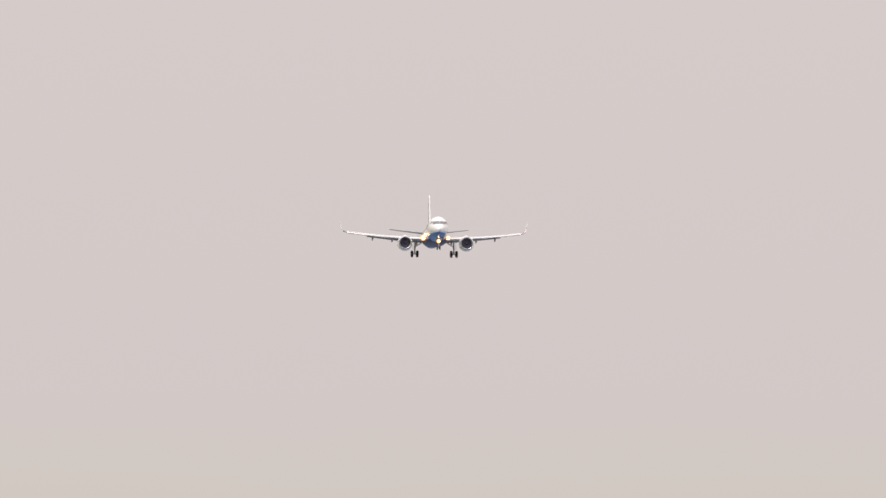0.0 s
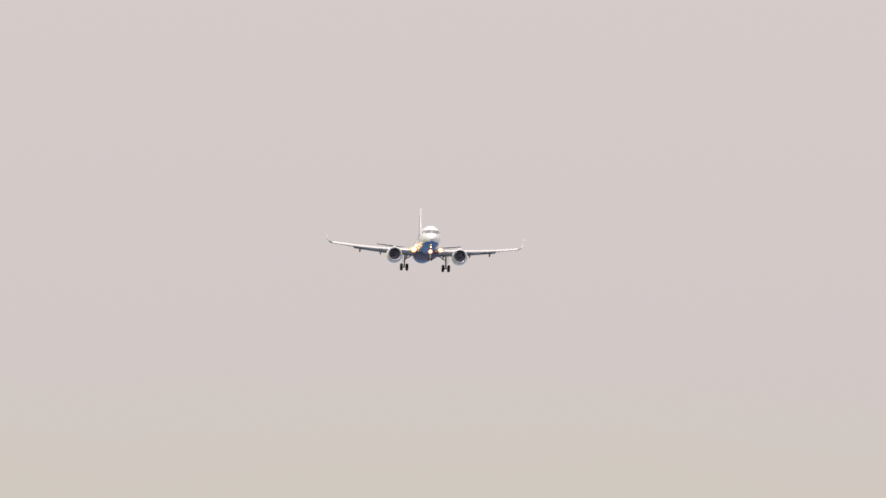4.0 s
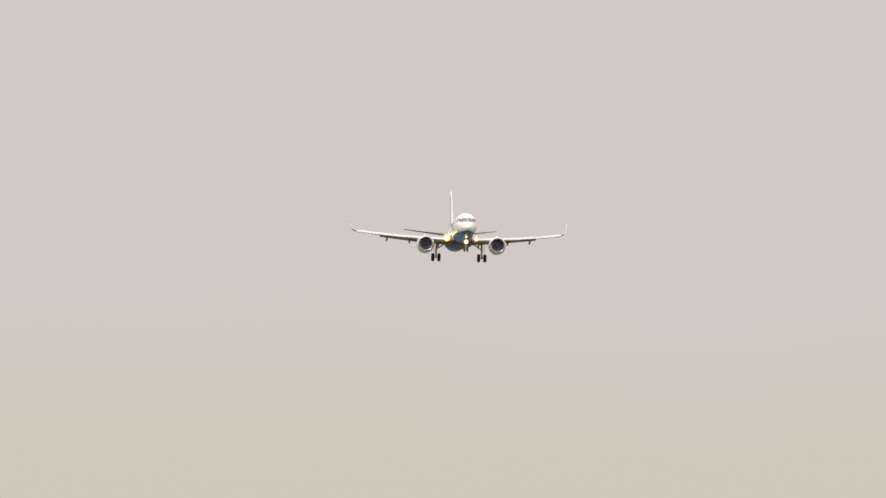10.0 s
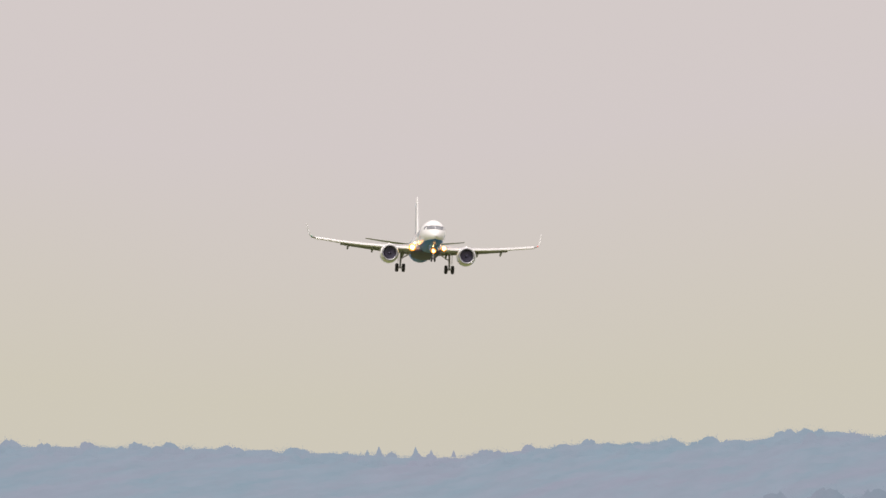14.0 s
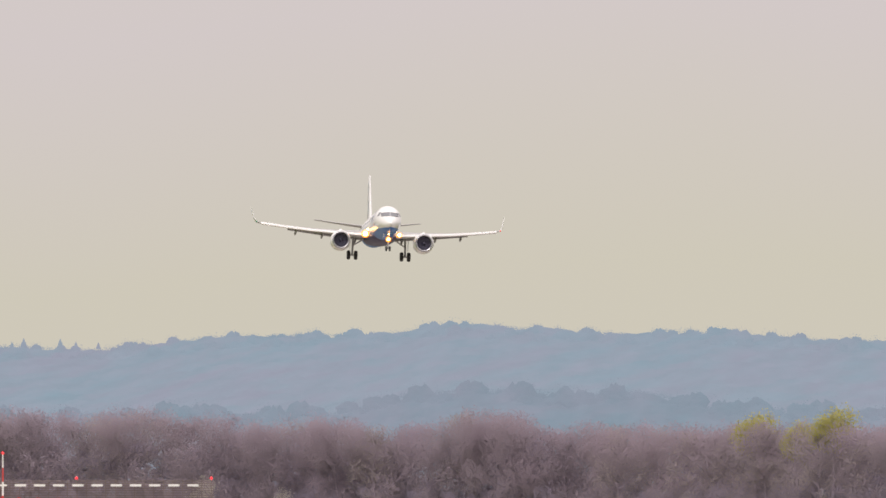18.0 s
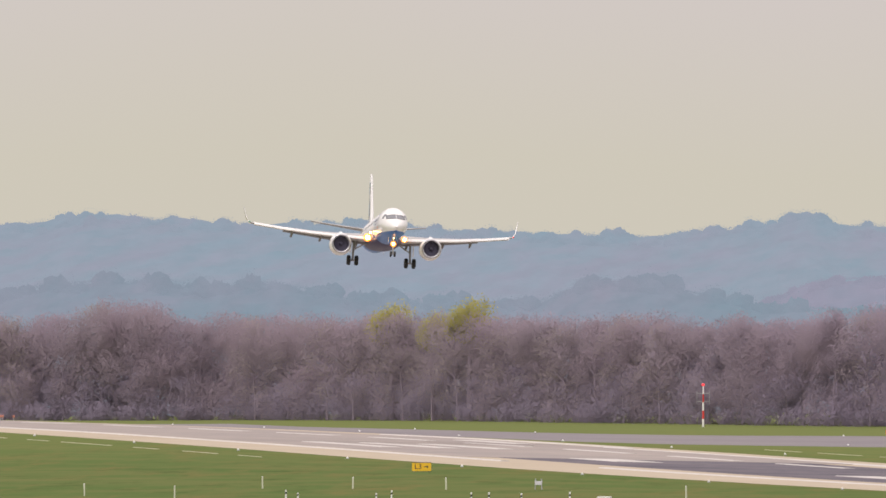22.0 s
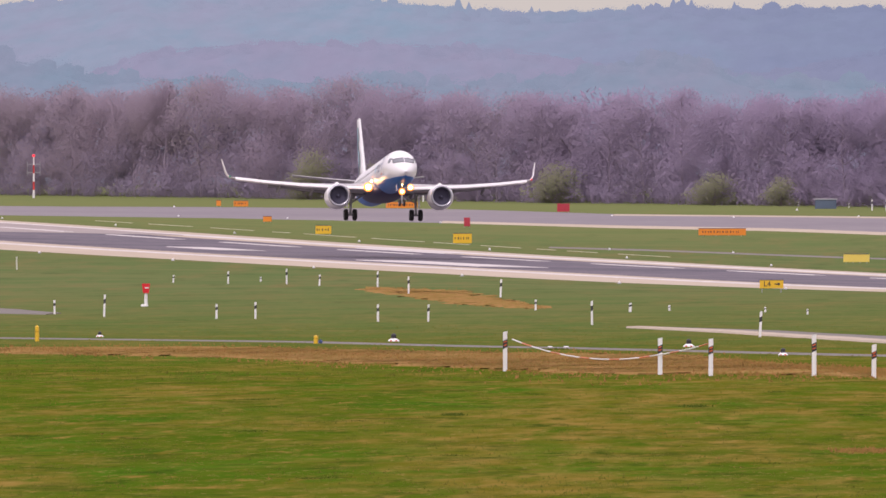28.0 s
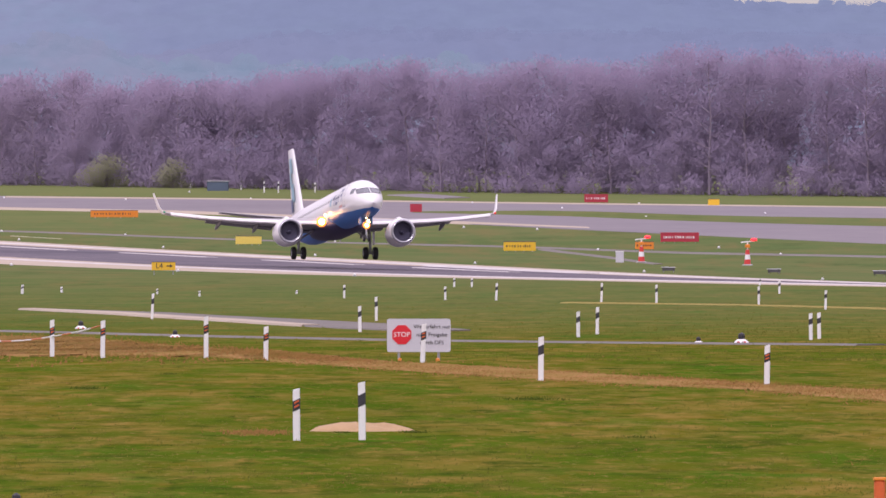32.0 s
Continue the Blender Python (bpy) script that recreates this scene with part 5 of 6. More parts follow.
# ---- airfield furniture ----
POSTWHITE = paint("post_white", (0.86, 0.86, 0.85), (0.79, 0.79, 0.77), 2.0, 0.5)
BLACK = paint("post_black", (0.03, 0.03, 0.035), (0.045, 0.045, 0.05), 2.0, 0.6)
ORANGE = paint("reflector_orange", (0.75, 0.16, 0.04), (0.62, 0.12, 0.03), 3.0, 0.35)
SIGNYELLOW = paint("sign_yellow", (0.80, 0.50, 0.02), (0.74, 0.45, 0.02), 1.0, 0.45)
SIGNORANGE = paint("sign_orange", (0.80, 0.27, 0.02), (0.74, 0.23, 0.02), 1.0, 0.45)
SIGNRED = paint("sign_red", (0.46, 0.032, 0.055), (0.38, 0.03, 0.05), 1.0, 0.45)
SIGNBACK = paint("sign_back", (0.80, 0.62, 0.12), (0.74, 0.56, 0.10), 1.0, 0.5)
BOARD = paint("board_grey", (0.62, 0.62, 0.66), (0.56, 0.56, 0.60), 0.8, 0.5)
STOPRED = paint("stop_red", (0.75, 0.02, 0.03), (0.66, 0.02, 0.03), 1.0, 0.45)
GALV = paint("galvanised", (0.45, 0.46, 0.47), (0.36, 0.37, 0.38), 1.0, 0.5, metal=0.4)
DARKBOX = paint("dark_housing", (0.06, 0.06, 0.065), (0.09, 0.085, 0.085), 1.0, 0.6)
BLUEBOX = paint("blue_cabinet", (0.09, 0.13, 0.19), (0.075, 0.11, 0.16), 1.0, 0.5)
MASTRED = paint("mast_red", (0.68, 0.05, 0.04), (0.58, 0.05, 0.04), 1.0, 0.5)
SAND = paint("sand", (0.46, 0.31, 0.155), (0.36, 0.24, 0.115), 2.5, 0.95, bump=0.01)
SOIL = paint("dark_weeds", (0.085, 0.135, 0.016), (0.11, 0.135, 0.024), 2.0, 0.95, shine=0.0, through=0.4)


def stand(x, y, turn=0.0, lean=0.0, tip=0.0):
    return pose(x, y, float(lie(x, y)) - 0.02, tip, lean, turn)


def marker_post(h, reflector):
    """White delineator with a slanted black band and reflectors."""
    t = thing("marker_post", "white plastic marker post with a slanted black band" + (" and orange reflectors" if reflector else ""), "marker post", "marker posts")
    w, d = 0.066, 0.05
    def hull(z0, z1, grow=0.0, slope=0.0):
        o = [(w + grow, -d * 0.6 - grow), (w * 0.7 + grow, -d - grow), (-w * 0.7 - grow, -d - grow), (-w - grow, -d * 0.6 - grow), (-w * 0.55 - grow, d + grow), (w * 0.55 + grow, d + grow)]
        return Geo().rings([[(px, py, z0 + slope * px) for px, py in o], [(px, py, z1 + slope * px) for px, py in o]])
    part("body", hull(-0.05, h, 0.0, 0.25), POSTWHITE, t)
    part("band", hull(h * 0.60, h * 0.80, 0.004, 0.45), BLACK, t, "slanted black band")
    if reflector:
        for off in (0.66, 0.74):
            part("reflector", Geo().rings([[(-0.045, -d - 0.006, h * off - 0.02), (0.045, -d - 0.006, h * off + 0.02), (0.045, -d - 0.006, h * off + 0.055), (-0.045, -d - 0.006, h * off + 0.015)], [(-0.04, -d - 0.014, h * off - 0.015), (0.04, -d - 0.014, h * off + 0.02), (0.04, -d - 0.014, h * off + 0.05), (-0.04, -d - 0.014, h * off + 0.012)]]), ORANGE, t, "orange reflector")
    return t


POSTS_NEAR = [(-17.61, 390.0, 0.95), (-18.45, 390.0, 1.04), (-2.68, 464.1, 0.96), (-1.48, 465.1, 1.03), (7.61, 596.5, 1.02), (2.37, 612.9, 1.04), (-0.56, 694.1, 1.11), (-4.94, 707.3, 0.98), (-6.73, 721.6, 1.14), (-9.71, 724.0, 1.13), (-11.27, 732.1, 1.08), (-16.35, 760.0, 1.17)]
POSTS_MIDDLE = [(12.96, 894.3, 0.98), (13.48, 909.3, 0.99), (4.99, 937.0, 1.00), (5.99, 985.2, 1.03), (-3.38, 1034.2, 1.04), (-3.28, 1249.9, 1.22), (-14.74, 1285.8, 1.29), (21.21, 1407.5, 1.10), (18.27, 1468.2, 1.11), (-27.09, 1497.7, 1.43), (12.65, 1503.6, 1.04), (9.40, 1508.2, 1.14), (3.23, 1542.8, 1.10), (0.14, 1553.2, 0.86), (-38.22, 1557.3, 1.07), (-41.39, 1560.6, 1.08), (-6.15, 1579.2, 0.81), (21.02, 1586.4, 0.81), (-50.31, 1604.5, 1.07), (-52.86, 1607.2, 1.00), (-15.43, 1608.4, 0.39), (-9.39, 1628.1, 0.25), (-18.42, 1635.3, 0.33), (-61.42, 1645.8, 1.39), (-27.43, 1652.9, 0.63), (-27.43, 1655.8, 0.59), (-25.03, 1665.5, 0.37), (-25.10, 1669.5, 0.41), (1.91, 1682.5, 0.56), (-66.12, 1683.4, 0.90)]
POSTS_FAR = [(0.75, 1684.8, 0.64), (-34.24, 1685.9, 0.68), (-78.68, 1738.1, 1.24), (21.83, 1747.7, 0.51), (-77.51, 1809.4, 1.53), (-39.74, 1832.2, 1.31), (-94.13, 1866.6, 1.45), (-47.43, 1873.9, 1.29), (-91.33, 1881.8, 1.51), (-102.77, 1910.7, 1.53), (-107.01, 1914.3, 1.45), (-51.82, 1952.8, 1.17), (-56.83, 1971.2, 0.83), (-59.73, 1982.9, 1.15), (-64.55, 1990.1, 1.02), (-69.30, 2003.2, 0.54), (-62.71, 2013.4, 0.36), (-94.33, 2079.1, 0.93), (-100.99, 2079.8, 0.93), (-102.46, 2080.6, 0.93), (-98.43, 2081.6, 0.88), (-110.37, 2106.0, 0.84), (-111.68, 2106.8, 0.61), (-118.63, 2114.4, 0.61), (-119.65, 2115.0, 0.85), (-19.0, 2696.7, 1.2), (-17.5, 2696.2, 1.15), (-13.6, 2694.8, 1.1), (-27.3, 2744.7, 0.45), (-21.7, 2724.5, 0.5)]
rp = random.Random(9)
made = {}
for row, near in ((POSTS_NEAR, True), (POSTS_MIDDLE, False), (POSTS_FAR, False)):
    for x, y, h in row:
        size = (round(h / 0.12) * 0.12, near and round(x, 2) not in (-1.48, 2.37))
        m = stand(x, y, math.degrees(math.atan2(x, y)) * -1 + rp.uniform(-12, 12), rp.uniform(-0.8, 2.6), rp.uniform(-2, 2))
        if size in made:
            copy_thing(made[size], m)
        else:
            made[size] = marker_post(*size)
            made[size].matrix_basis = m

# plain pale stakes and a small frame
stake = None
for x, y in ((-138.9, 2152.2), (-130.0, 2132.1), (-126.0, 2191.4), (-117.7, 2182.5), (-109.2, 2173.3), (-85.9, 2107.2)):
    m = stand(x, y, 5, rp.uniform(-2, 2))
    if stake is None:
        stake = thing("pale_stake", "plain pale marker stake in the grass", "stake", "pale stakes")
        part("body", Geo().box(0, 0, -0.05, 0.13, 0.10, 1.05, 0.02), PALESTAKE := paint("pale_stake", (0.62, 0.63, 0.50), (0.55, 0.56, 0.44), 2.0, 0.7), stake)
        part("cap", Geo().box(0, 0, 1.0, 0.15, 0.12, 0.05, 0.02), POSTWHITE, stake)
        stake.matrix_basis = m
    else:
        copy_thing(stake, m)
fr = thing("frame_antenna", "small pale grey H-shaped antenna frame", "antenna", at=stand(-101.3, 2173.9))
for dx in (-0.28, 0.28):
    part("leg", Geo().tube((dx, 0, -0.1), (dx * 0.9, 0, 0.95), 0.05, n=8), GALV, fr)
part("box", Geo().box(0, 0, 0.42, 0.62, 0.18, 0.32, 0.03), BOARD, fr)


def letters(text, size, depth, m, material, parent):
    """Raised lettering in the built-in font, as a mesh."""
    cu = bpy.data.curves.new("lettering", "FONT")
    cu.body, cu.size, cu.extrude, cu.align_x, cu.align_y, cu.resolution_u = text, size, depth, "CENTER", "CENTER", 3
    tmp = bpy.data.objects.new("lettering", cu)
    me = bpy.data.meshes.new_from_object(tmp)
    bpy.data.objects.remove(tmp)
    bpy.data.curves.remove(cu)
    ob = part("lettering", me, material, parent)
    ob.matrix_basis = m
    return ob


FACE = pose(0, 0, 0, 90, 0, 0)  # lettering upright, read from the camera's side


def taxi_sign(x, y, w, h, face, label, legend="bars", ink=None, gap=0.12, turn=0.0):
    """A lit sign box on two short legs, with its legend."""
    t = thing("airfield_sign", label, "sign", "airfield signs", at=stand(x, y, turn))
    ink = ink or BLACK
    part("panel", Geo().box(0, 0, gap, w, 0.22, h, 0.03), face, t)
    n = 2 if w < 2.2 else 4
    for k in range(n):
        px = -w * 0.4 + w * 0.8 * k / (n - 1)
        part("leg", Geo().tube((px, 0, -0.1), (px, 0, gap + 0.02), 0.035, n=8), GALV, t)
    part("rim", Geo().box(0, 0, gap + h - 0.03, w + 0.04, 0.25, 0.05, 0.015), DARKBOX if face is not SIGNRED else SIGNRED, t, "narrow top rim")
    if legend == "bars":
        r = random.Random(int(abs(x) * 10 + y))
        px = -w * 0.42
        while px < w * 0.36:
            bw = r.uniform(0.05, 0.13)
            bh = h * r.uniform(0.18, 0.28)
            part("legend_bar", Geo().box(px + bw / 2, -0.115, gap + h * 0.5 - bh / 2, bw, 0.012, bh, 0.0), ink, t, "plain dark bar of lettering" if ink is BLACK else "plain pale bar of lettering")
            px += bw + r.uniform(0.06, 0.22)
    elif legend:
        letters(legend, h * 0.9, 0.006, Matrix.Translation((-w * 0.18, -0.118, gap + h * 0.5)) @ FACE, ink, t)
        a = Geo()
        ax, az = w * 0.24, gap + h * 0.5
        a.rings([[(ax - 0.2, -0.112, az - 0.04), (ax + 0.06, -0.112, az - 0.04), (ax + 0.06, -0.112, az - 0.13), (ax + 0.24, -0.112, az), (ax + 0.06, -0.112, az + 0.13), (ax + 0.06, -0.112, az + 0.04), (ax - 0.2, -0.112, az + 0.04)], [(ax - 0.2, -0.122, az - 0.04), (ax + 0.06, -0.122, az - 0.04), (ax + 0.06, -0.122, az - 0.13), (ax + 0.24, -0.122, az), (ax + 0.06, -0.122, az + 0.13), (ax + 0.06, -0.122, az + 0.04), (ax - 0.2, -0.122, az + 0.04)]])
        part("arrow", a, ink, t, "dark arrow")
    return t


taxi_sign(-119.1, 2325.6, 1.76, 0.78, SIGNYELLOW, "yellow taxiway exit sign with dark letter, number and arrow", "L3")
taxi_sign(-20.8, 1889.2, 1.77, 0.62, SIGNYELLOW, "yellow taxiway exit sign with dark letter, number and arrow on legs", "L4", gap=0.35)
taxi_sign(-179.1, 2556.0, 1.40, 0.83, SIGNYELLOW, "small yellow taxiway sign with dark letter, number and arrow", "L1")
taxi_sign(-91.3, 2783.4, 0.5, 0.62, SIGNORANGE, "narrow orange sign box by the taxiway", "")
taxi_sign(-88.6, 2775.3, 1.61, 0.62, SIGNORANGE, "orange direction sign by the taxiway")
taxi_sign(-70.2, 2743.5, 3.42, 0.67, SIGNORANGE, "long orange direction sign by the taxiway")
taxi_sign(-81.1, 2626.3, 0.88, 0.55, SIGNORANGE, "small orange sign box in the grass", "")
taxi_sign(-72.1, 2514.7, 1.57, 0.84, SIGNYELLOW, "yellow sign with two rows of marks by the runway")
taxi_sign(-56.8, 2449.4, 1.80, 0.95, SIGNYELLOW, "yellow sign with two rows of marks by the runway")
taxi_sign(-32.6, 2517.3, 4.71, 0.68, SIGNORANGE, "long orange direction sign in the grass")
taxi_sign(-17.8, 2323.1, 2.38, 0.74, SIGNBACK, "pale yellow back of a runway sign", "")
taxi_sign(6.9, 2284.1, 2.90, 0.82, SIGNYELLOW, "long yellow direction sign in the grass")
taxi_sign(18.2, 2292.2, 1.68, 0.66, SIGNORANGE, "orange sign behind the warning lamp")
taxi_sign(27.5, 2577.1, 1.15, 0.62, SIGNYELLOW, "small yellow sign beyond the taxiway", "")
taxi_sign(-51.8, 2696.1, 1.32, 0.84, SIGNRED, "red holding sign beyond the taxiway", "", POSTWHITE)
taxi_sign(-59.6, 2590.5, 0.63, 0.87, SIGNRED, "small dull red sign box at the taxiway edge", "")
taxi_sign(-2.7, 2537.2, 1.19, 0.79, SIGNRED, "red holding sign between the taxiways", "", POSTWHITE)
taxi_sign(15.7, 2600.6, 2.43, 0.81, SIGNRED, "red holding sign beyond the taxiway", "bars", POSTWHITE)
taxi_sign(21.8, 2337.3, 3.54, 0.83, SIGNRED, "long red holding sign with pale lettering", "bars", POSTWHITE)


def warning_board():
    """Stop board for drivers: grey plate, red octagon, three lines of writing."""
    t = thing("stop_board", "grey warning board with a red stop octagon and black writing", "sign", at=stand(-0.67, 703.0))
    w, h, z = 1.76, 0.92, 0.27
    g = Geo()
    o = []
    for cx, cz, a0 in ((w / 2 - 0.06, z + h - 0.06, 0), (-w / 2 + 0.06, z + h - 0.06, 90), (-w / 2 + 0.06, z + 0.06, 180), (w / 2 - 0.06, z + 0.06, 270)):
        for k in range(4):
            a = radians(a0 + 30 * k)
            o.append((cx + 0.06 * math.cos(a), cz + 0.06 * math.sin(a)))
    g.rings([[(px, -0.02, pz) for px, pz in o], [(px, 0.02, pz) for px, pz in o]])
    part("plate", g, BOARD, t)
    for px in (-0.55, 0.55):
        part("post", Geo().tube((px, 0.05, -0.2), (px, 0.05, z + h * 0.8), 0.035, n=8), GALV, t)
        part("foot_lamp", Geo().lathe([(0, 0.05), (0.04, 0.06), (0.09, 0.045), (0.11, 0.01)], (px * 0.95, -0.15, 0.0), "z", 10), SIGNORANGE, t, "small orange lamp at the foot")
    octo = [(-0.47 + 0.285 * math.cos(radians(22.5 + 45 * k)), z + h * 0.52 + 0.285 * math.sin(radians(22.5 + 45 * k))) for k in range(8)]
    oc = part("octagon", Geo().rings([[(px, -0.022, pz) for px, pz in octo], [(px, -0.034, pz) for px, pz in octo]]), STOPRED, t, "red stop octagon")
    letters("STOP", 0.19, 0.004, Matrix.Translation((-0.47, -0.038, z + h * 0.52)) @ FACE, POSTWHITE, oc)
    for k, line in enumerate(("Weiterfahrt nur", "nach Freigabe", "durch DFS")):
        letters(line, 0.155, 0.004, Matrix.Translation((0.36, -0.025, z + h * (0.76 - 0.24 * k))) @ FACE, BLACK, t)
    return t


warning_board()


def striped_mast(x, y, h, label, arms=True):
    """Red and white banded pole with an aerial frame and a red lamp."""
    t = thing("antenna_mast", label, "mast", at=stand(x, y))
    n = 5
    for k in range(n):
        part("pole_band", Geo().tube((0, 0, h * k / n - (0.1 if k == 0 else 0)), (0, 0, h * (k + 1) / n), 0.14 - 0.015 * k, 0.125 - 0.015 * k, 10), MASTRED if k % 2 else POSTWHITE, t, "red band" if k % 2 else "white band")
    part("lamp", Geo().lathe([(0, 0.12), (0.1, 0.16), (0.22, 0.12), (0.27, 0.02)], (0, 0, h), "z", 12), REDLAMP, t, "red obstacle lamp")
    if arms:
        for z in (0.62, 0.82):
            part("cross_arm", Geo().tube((-0.75, 0, h * z), (0.75, 0, h * z), 0.035, n=6), GALV, t)
        for px in (-0.72, 0.72):
            part("aerial_rod", Geo().tube((px, 0, h * 0.55), (px, 0, h * 0.88), 0.03, n=6), GALV, t)
    return t


striped_mast(-116.88, 2915.0, 4.75, "red and white banded antenna mast with a red lamp")


def obstacle_lamp(x, y, h, label):
    t = thing("obstacle_lamp", label, "lamp", "obstacle lamps", at=stand(x, y))
    part("pole", Geo().tube((0, 0, -0.2), (0, 0, h), 0.10, 0.09, 8), POSTWHITE, t)
    part("cross_arm", Geo().tube((-0.7, 0, h * 0.92), (0.7, 0, h * 0.92), 0.05, n=6), GALV, t)
    part("lamp", Geo().lathe([(0, 0.13), (0.1, 0.17), (0.24, 0.13), (0.3, 0.02)], (0, 0, h), "z", 12), REDLAMP, t, "red obstacle lamp")
    return t


obstacle_lamp(-69.75, 2820.0, 1.5, "white post with a red obstacle lamp")
for u in (-3301, -3094):
    obstacle_lamp(u / 44915 * 2960, 2960, 1.4, "white post with a red obstacle lamp")


def warning_beacon(x, y):
    """Banded foot, white arm and red lamps."""
    t = thing("warning_beacon", "small red and white banded beacon with red lamp", "beacon", "warning beacons", at=stand(x, y))
    part("plinth", Geo().box(0, 0, -0.1, 0.9, 0.6, 0.22, 0.04), GALV, t)
    for k in range(3):
        part("pole_band", Geo().tube((0, 0, 0.12 + 0.42 * k), (0, 0, 0.54 + 0.42 * k), 0.30 - 0.05 * k, 0.26 - 0.05 * k, 10), MASTRED if k != 1 else POSTWHITE, t, "red band" if k != 1 else "white band")
    part("stem", Geo().tube((0, 0, 1.3), (0, 0, 2.1), 0.06, n=8), POSTWHITE, t)
    part("head", Geo().box(0, 0, 1.55, 0.42, 0.3, 0.28, 0.05), SIGNORANGE, t, "orange lamp head")
    part("arm", Geo().tube((-0.55, 0, 2.0), (0.6, 0, 2.12), 0.05, n=6), POSTWHITE, t)
    part("lamp", Geo().lathe([(0, 0.2), (0.1, 0.3), (0.22, 0.22), (0.26, 0.02)], (0.55, 0, 2.12), "z", 12), REDLAMP, t, "red lamp")


warning_beacon(17.18, 2197.8)
warning_beacon(26.16, 2180.3)
cb = thing("switch_cabinet", "pale grey electric cabinet in the grass", "cabinet", at=stand(15.3, 2197))
part("body", Geo().box(0, 0, -0.05, 0.7, 0.5, 1.0, 0.03), BOARD, cb)
part("lid", Geo().box(0, 0, 0.95, 0.78, 0.58, 0.06, 0.02), POSTWHITE, cb)
cb = thing("blue_cabinet", "dark blue equipment cabinet at the wood's edge", "cabinet", at=stand(-24.1, 2716))
part("body", Geo().box(0, 0, -0.05, 2.3, 0.9, 1.05, 0.05), BLUEBOX, cb)
part("roof", Geo().box(0, 0, 1.0, 2.5, 1.1, 0.1, 0.03), GALV, cb)
for x, y in ((18.74, 2109.2), (27.49, 2106.8), (36.17, 2101.7)):
    t = thing("approach_slope_unit", "low dark approach slope light box on legs", "light unit", "approach slope lights", at=stand(x, y))
    part("housing", Geo().box(0, 0, 0.16, 1.05, 0.7, 0.26, 0.04), DARKBOX, t)
    part("hood", Geo().box(0, 0, 0.41, 1.15, 0.8, 0.05, 0.02), BOARD, t)
    for px in (-0.4, 0.4):
        part("leg", Geo().tube((px, 0, -0.1), (px, 0, 0.18), 0.04, n=6), GALV, t)
t = thing("equipment_box", "dark low equipment box with a white lid", "box", at=stand(-90.35, 2055.8))
part("body", Geo().box(0, 0, -0.05, 1.35, 1.1, 0.75, 0.06), DARKBOX, t)
part("lid", Geo().box(-0.1, 0, 0.70, 1.15, 1.2, 0.12, 0.03), POSTWHITE, t, "white lid")
part("pipe", Geo().tube((0.6, 0, 0.1), (2.6, 0.4, 0.02), 0.06, n=8), GALV, t)

t = thing("red_marker", "red box on a white post in the grass", "marker", at=stand(-63.35, 1776.0))
part("post", Geo().tube((0, 0, -0.1), (0, 0, 1.0), 0.13, 0.10, 10), POSTWHITE, t)
part("foot", Geo().box(-0.1, 0, -0.05, 0.5, 0.3, 0.22, 0.05), POSTWHITE, t)
part("head", Geo().rings([[(-0.2, -0.15, 0.95), (0.2, -0.15, 0.95), (0.2, 0.15, 0.95), (-0.2, 0.15, 0.95)], [(-0.28, -0.18, 1.62), (0.28, -0.18, 1.62), (0.28, 0.18, 1.62), (-0.28, 0.18, 1.62)]]), STOPRED, t, "red tapered head")
part("plate", Geo().box(0.06, -0.19, 1.28, 0.26, 0.02, 0.08), POSTWHITE, t)
for x, y, h in ((-48.9, 1223.5, 0.79), (-34.14, 1178.3, 0.40)):
    t = thing("yellow_hydrant_marker", "yellow marker post beside the service road", "marker", "yellow markers", at=stand(x, y))
    part("post", Geo().tube((0, 0, -0.05), (0, 0, h * 0.62), 0.105, 0.10, 10), SIGNYELLOW, t)
    part("head", Geo().lathe([(h * 0.62, 0.06), (h * 0.66, 0.10), (h * 0.92, 0.095), (h, 0.03)], (0, 0, 0), "z", 10), SIGNYELLOW, t)
    if h < 0.5:
        part("valve", Geo().lathe([(-0.1, 0.02), (-0.08, 0.1), (0.08, 0.1), (0.1, 0.02)], (0.22, 0, 0.12), "y", 10, True), NAVY, t, "dark blue valve")


def ground_lamp(x, y, s, dark=True):
    """Low taxiway lamp: white dome base, dark head."""
    t = thing("ground_lamp", "low white-based lamp with a dark head in the grass", "lamp", "ground lamps", at=stand(x, y))
    part("base", Geo().lathe([(-0.03, 0.30 * s), (0.06 * s, 0.27 * s), (0.15 * s, 0.16 * s), (0.17 * s, 0.05)], (0, 0, 0), "z", 14), POSTWHITE, t, "white domed base")
    if dark:
        part("head", Geo().lathe([(0.15 * s, 0.10 * s), (0.22 * s, 0.13 * s), (0.34 * s, 0.12 * s), (0.40 * s, 0.05 * s), (0.41 * s, 0.01)], (0, 0, 0), "z", 12), BLACK, t, "dark lamp head")
    for k in range(2):
        part("stripe", Geo().box(-0.12 * s + 0.24 * s * k, -0.24 * s, 0.0, 0.09 * s, 0.05 * s, 0.08 * s), STOPRED, t, "small red stripe")


for x, y, s, d in ((-49.1, 1309.4, 0.75, True), (-31.51, 1216.6, 1.0, True), (-9.95, 942.6, 0.7, True), (-15.89, 1113.5, 0.9, True), (-21.45, 1087, 0.6, False), (-20.76, 1086.6, 0.6, False), (8.6, 854.3, 0.6, True), (10.12, 860.5, 0.9, True), (-6.12, 364.0, 0.5, True)):
    ground_lamp(x, y, s, d)
for u, v, hh in ((-2202, 133, 1), (-2176, 132, 1)):
    ground_lamp(u / 44915 * 1300, 1300, 0.7, False)
t = thing("orange_marker", "small orange marker in the near grass", "marker", at=stand(6.17, 358.5))
part("body", Geo().box(0, 0, -0.05, 0.16, 0.12, 0.5, 0.03), ORANGE, t)
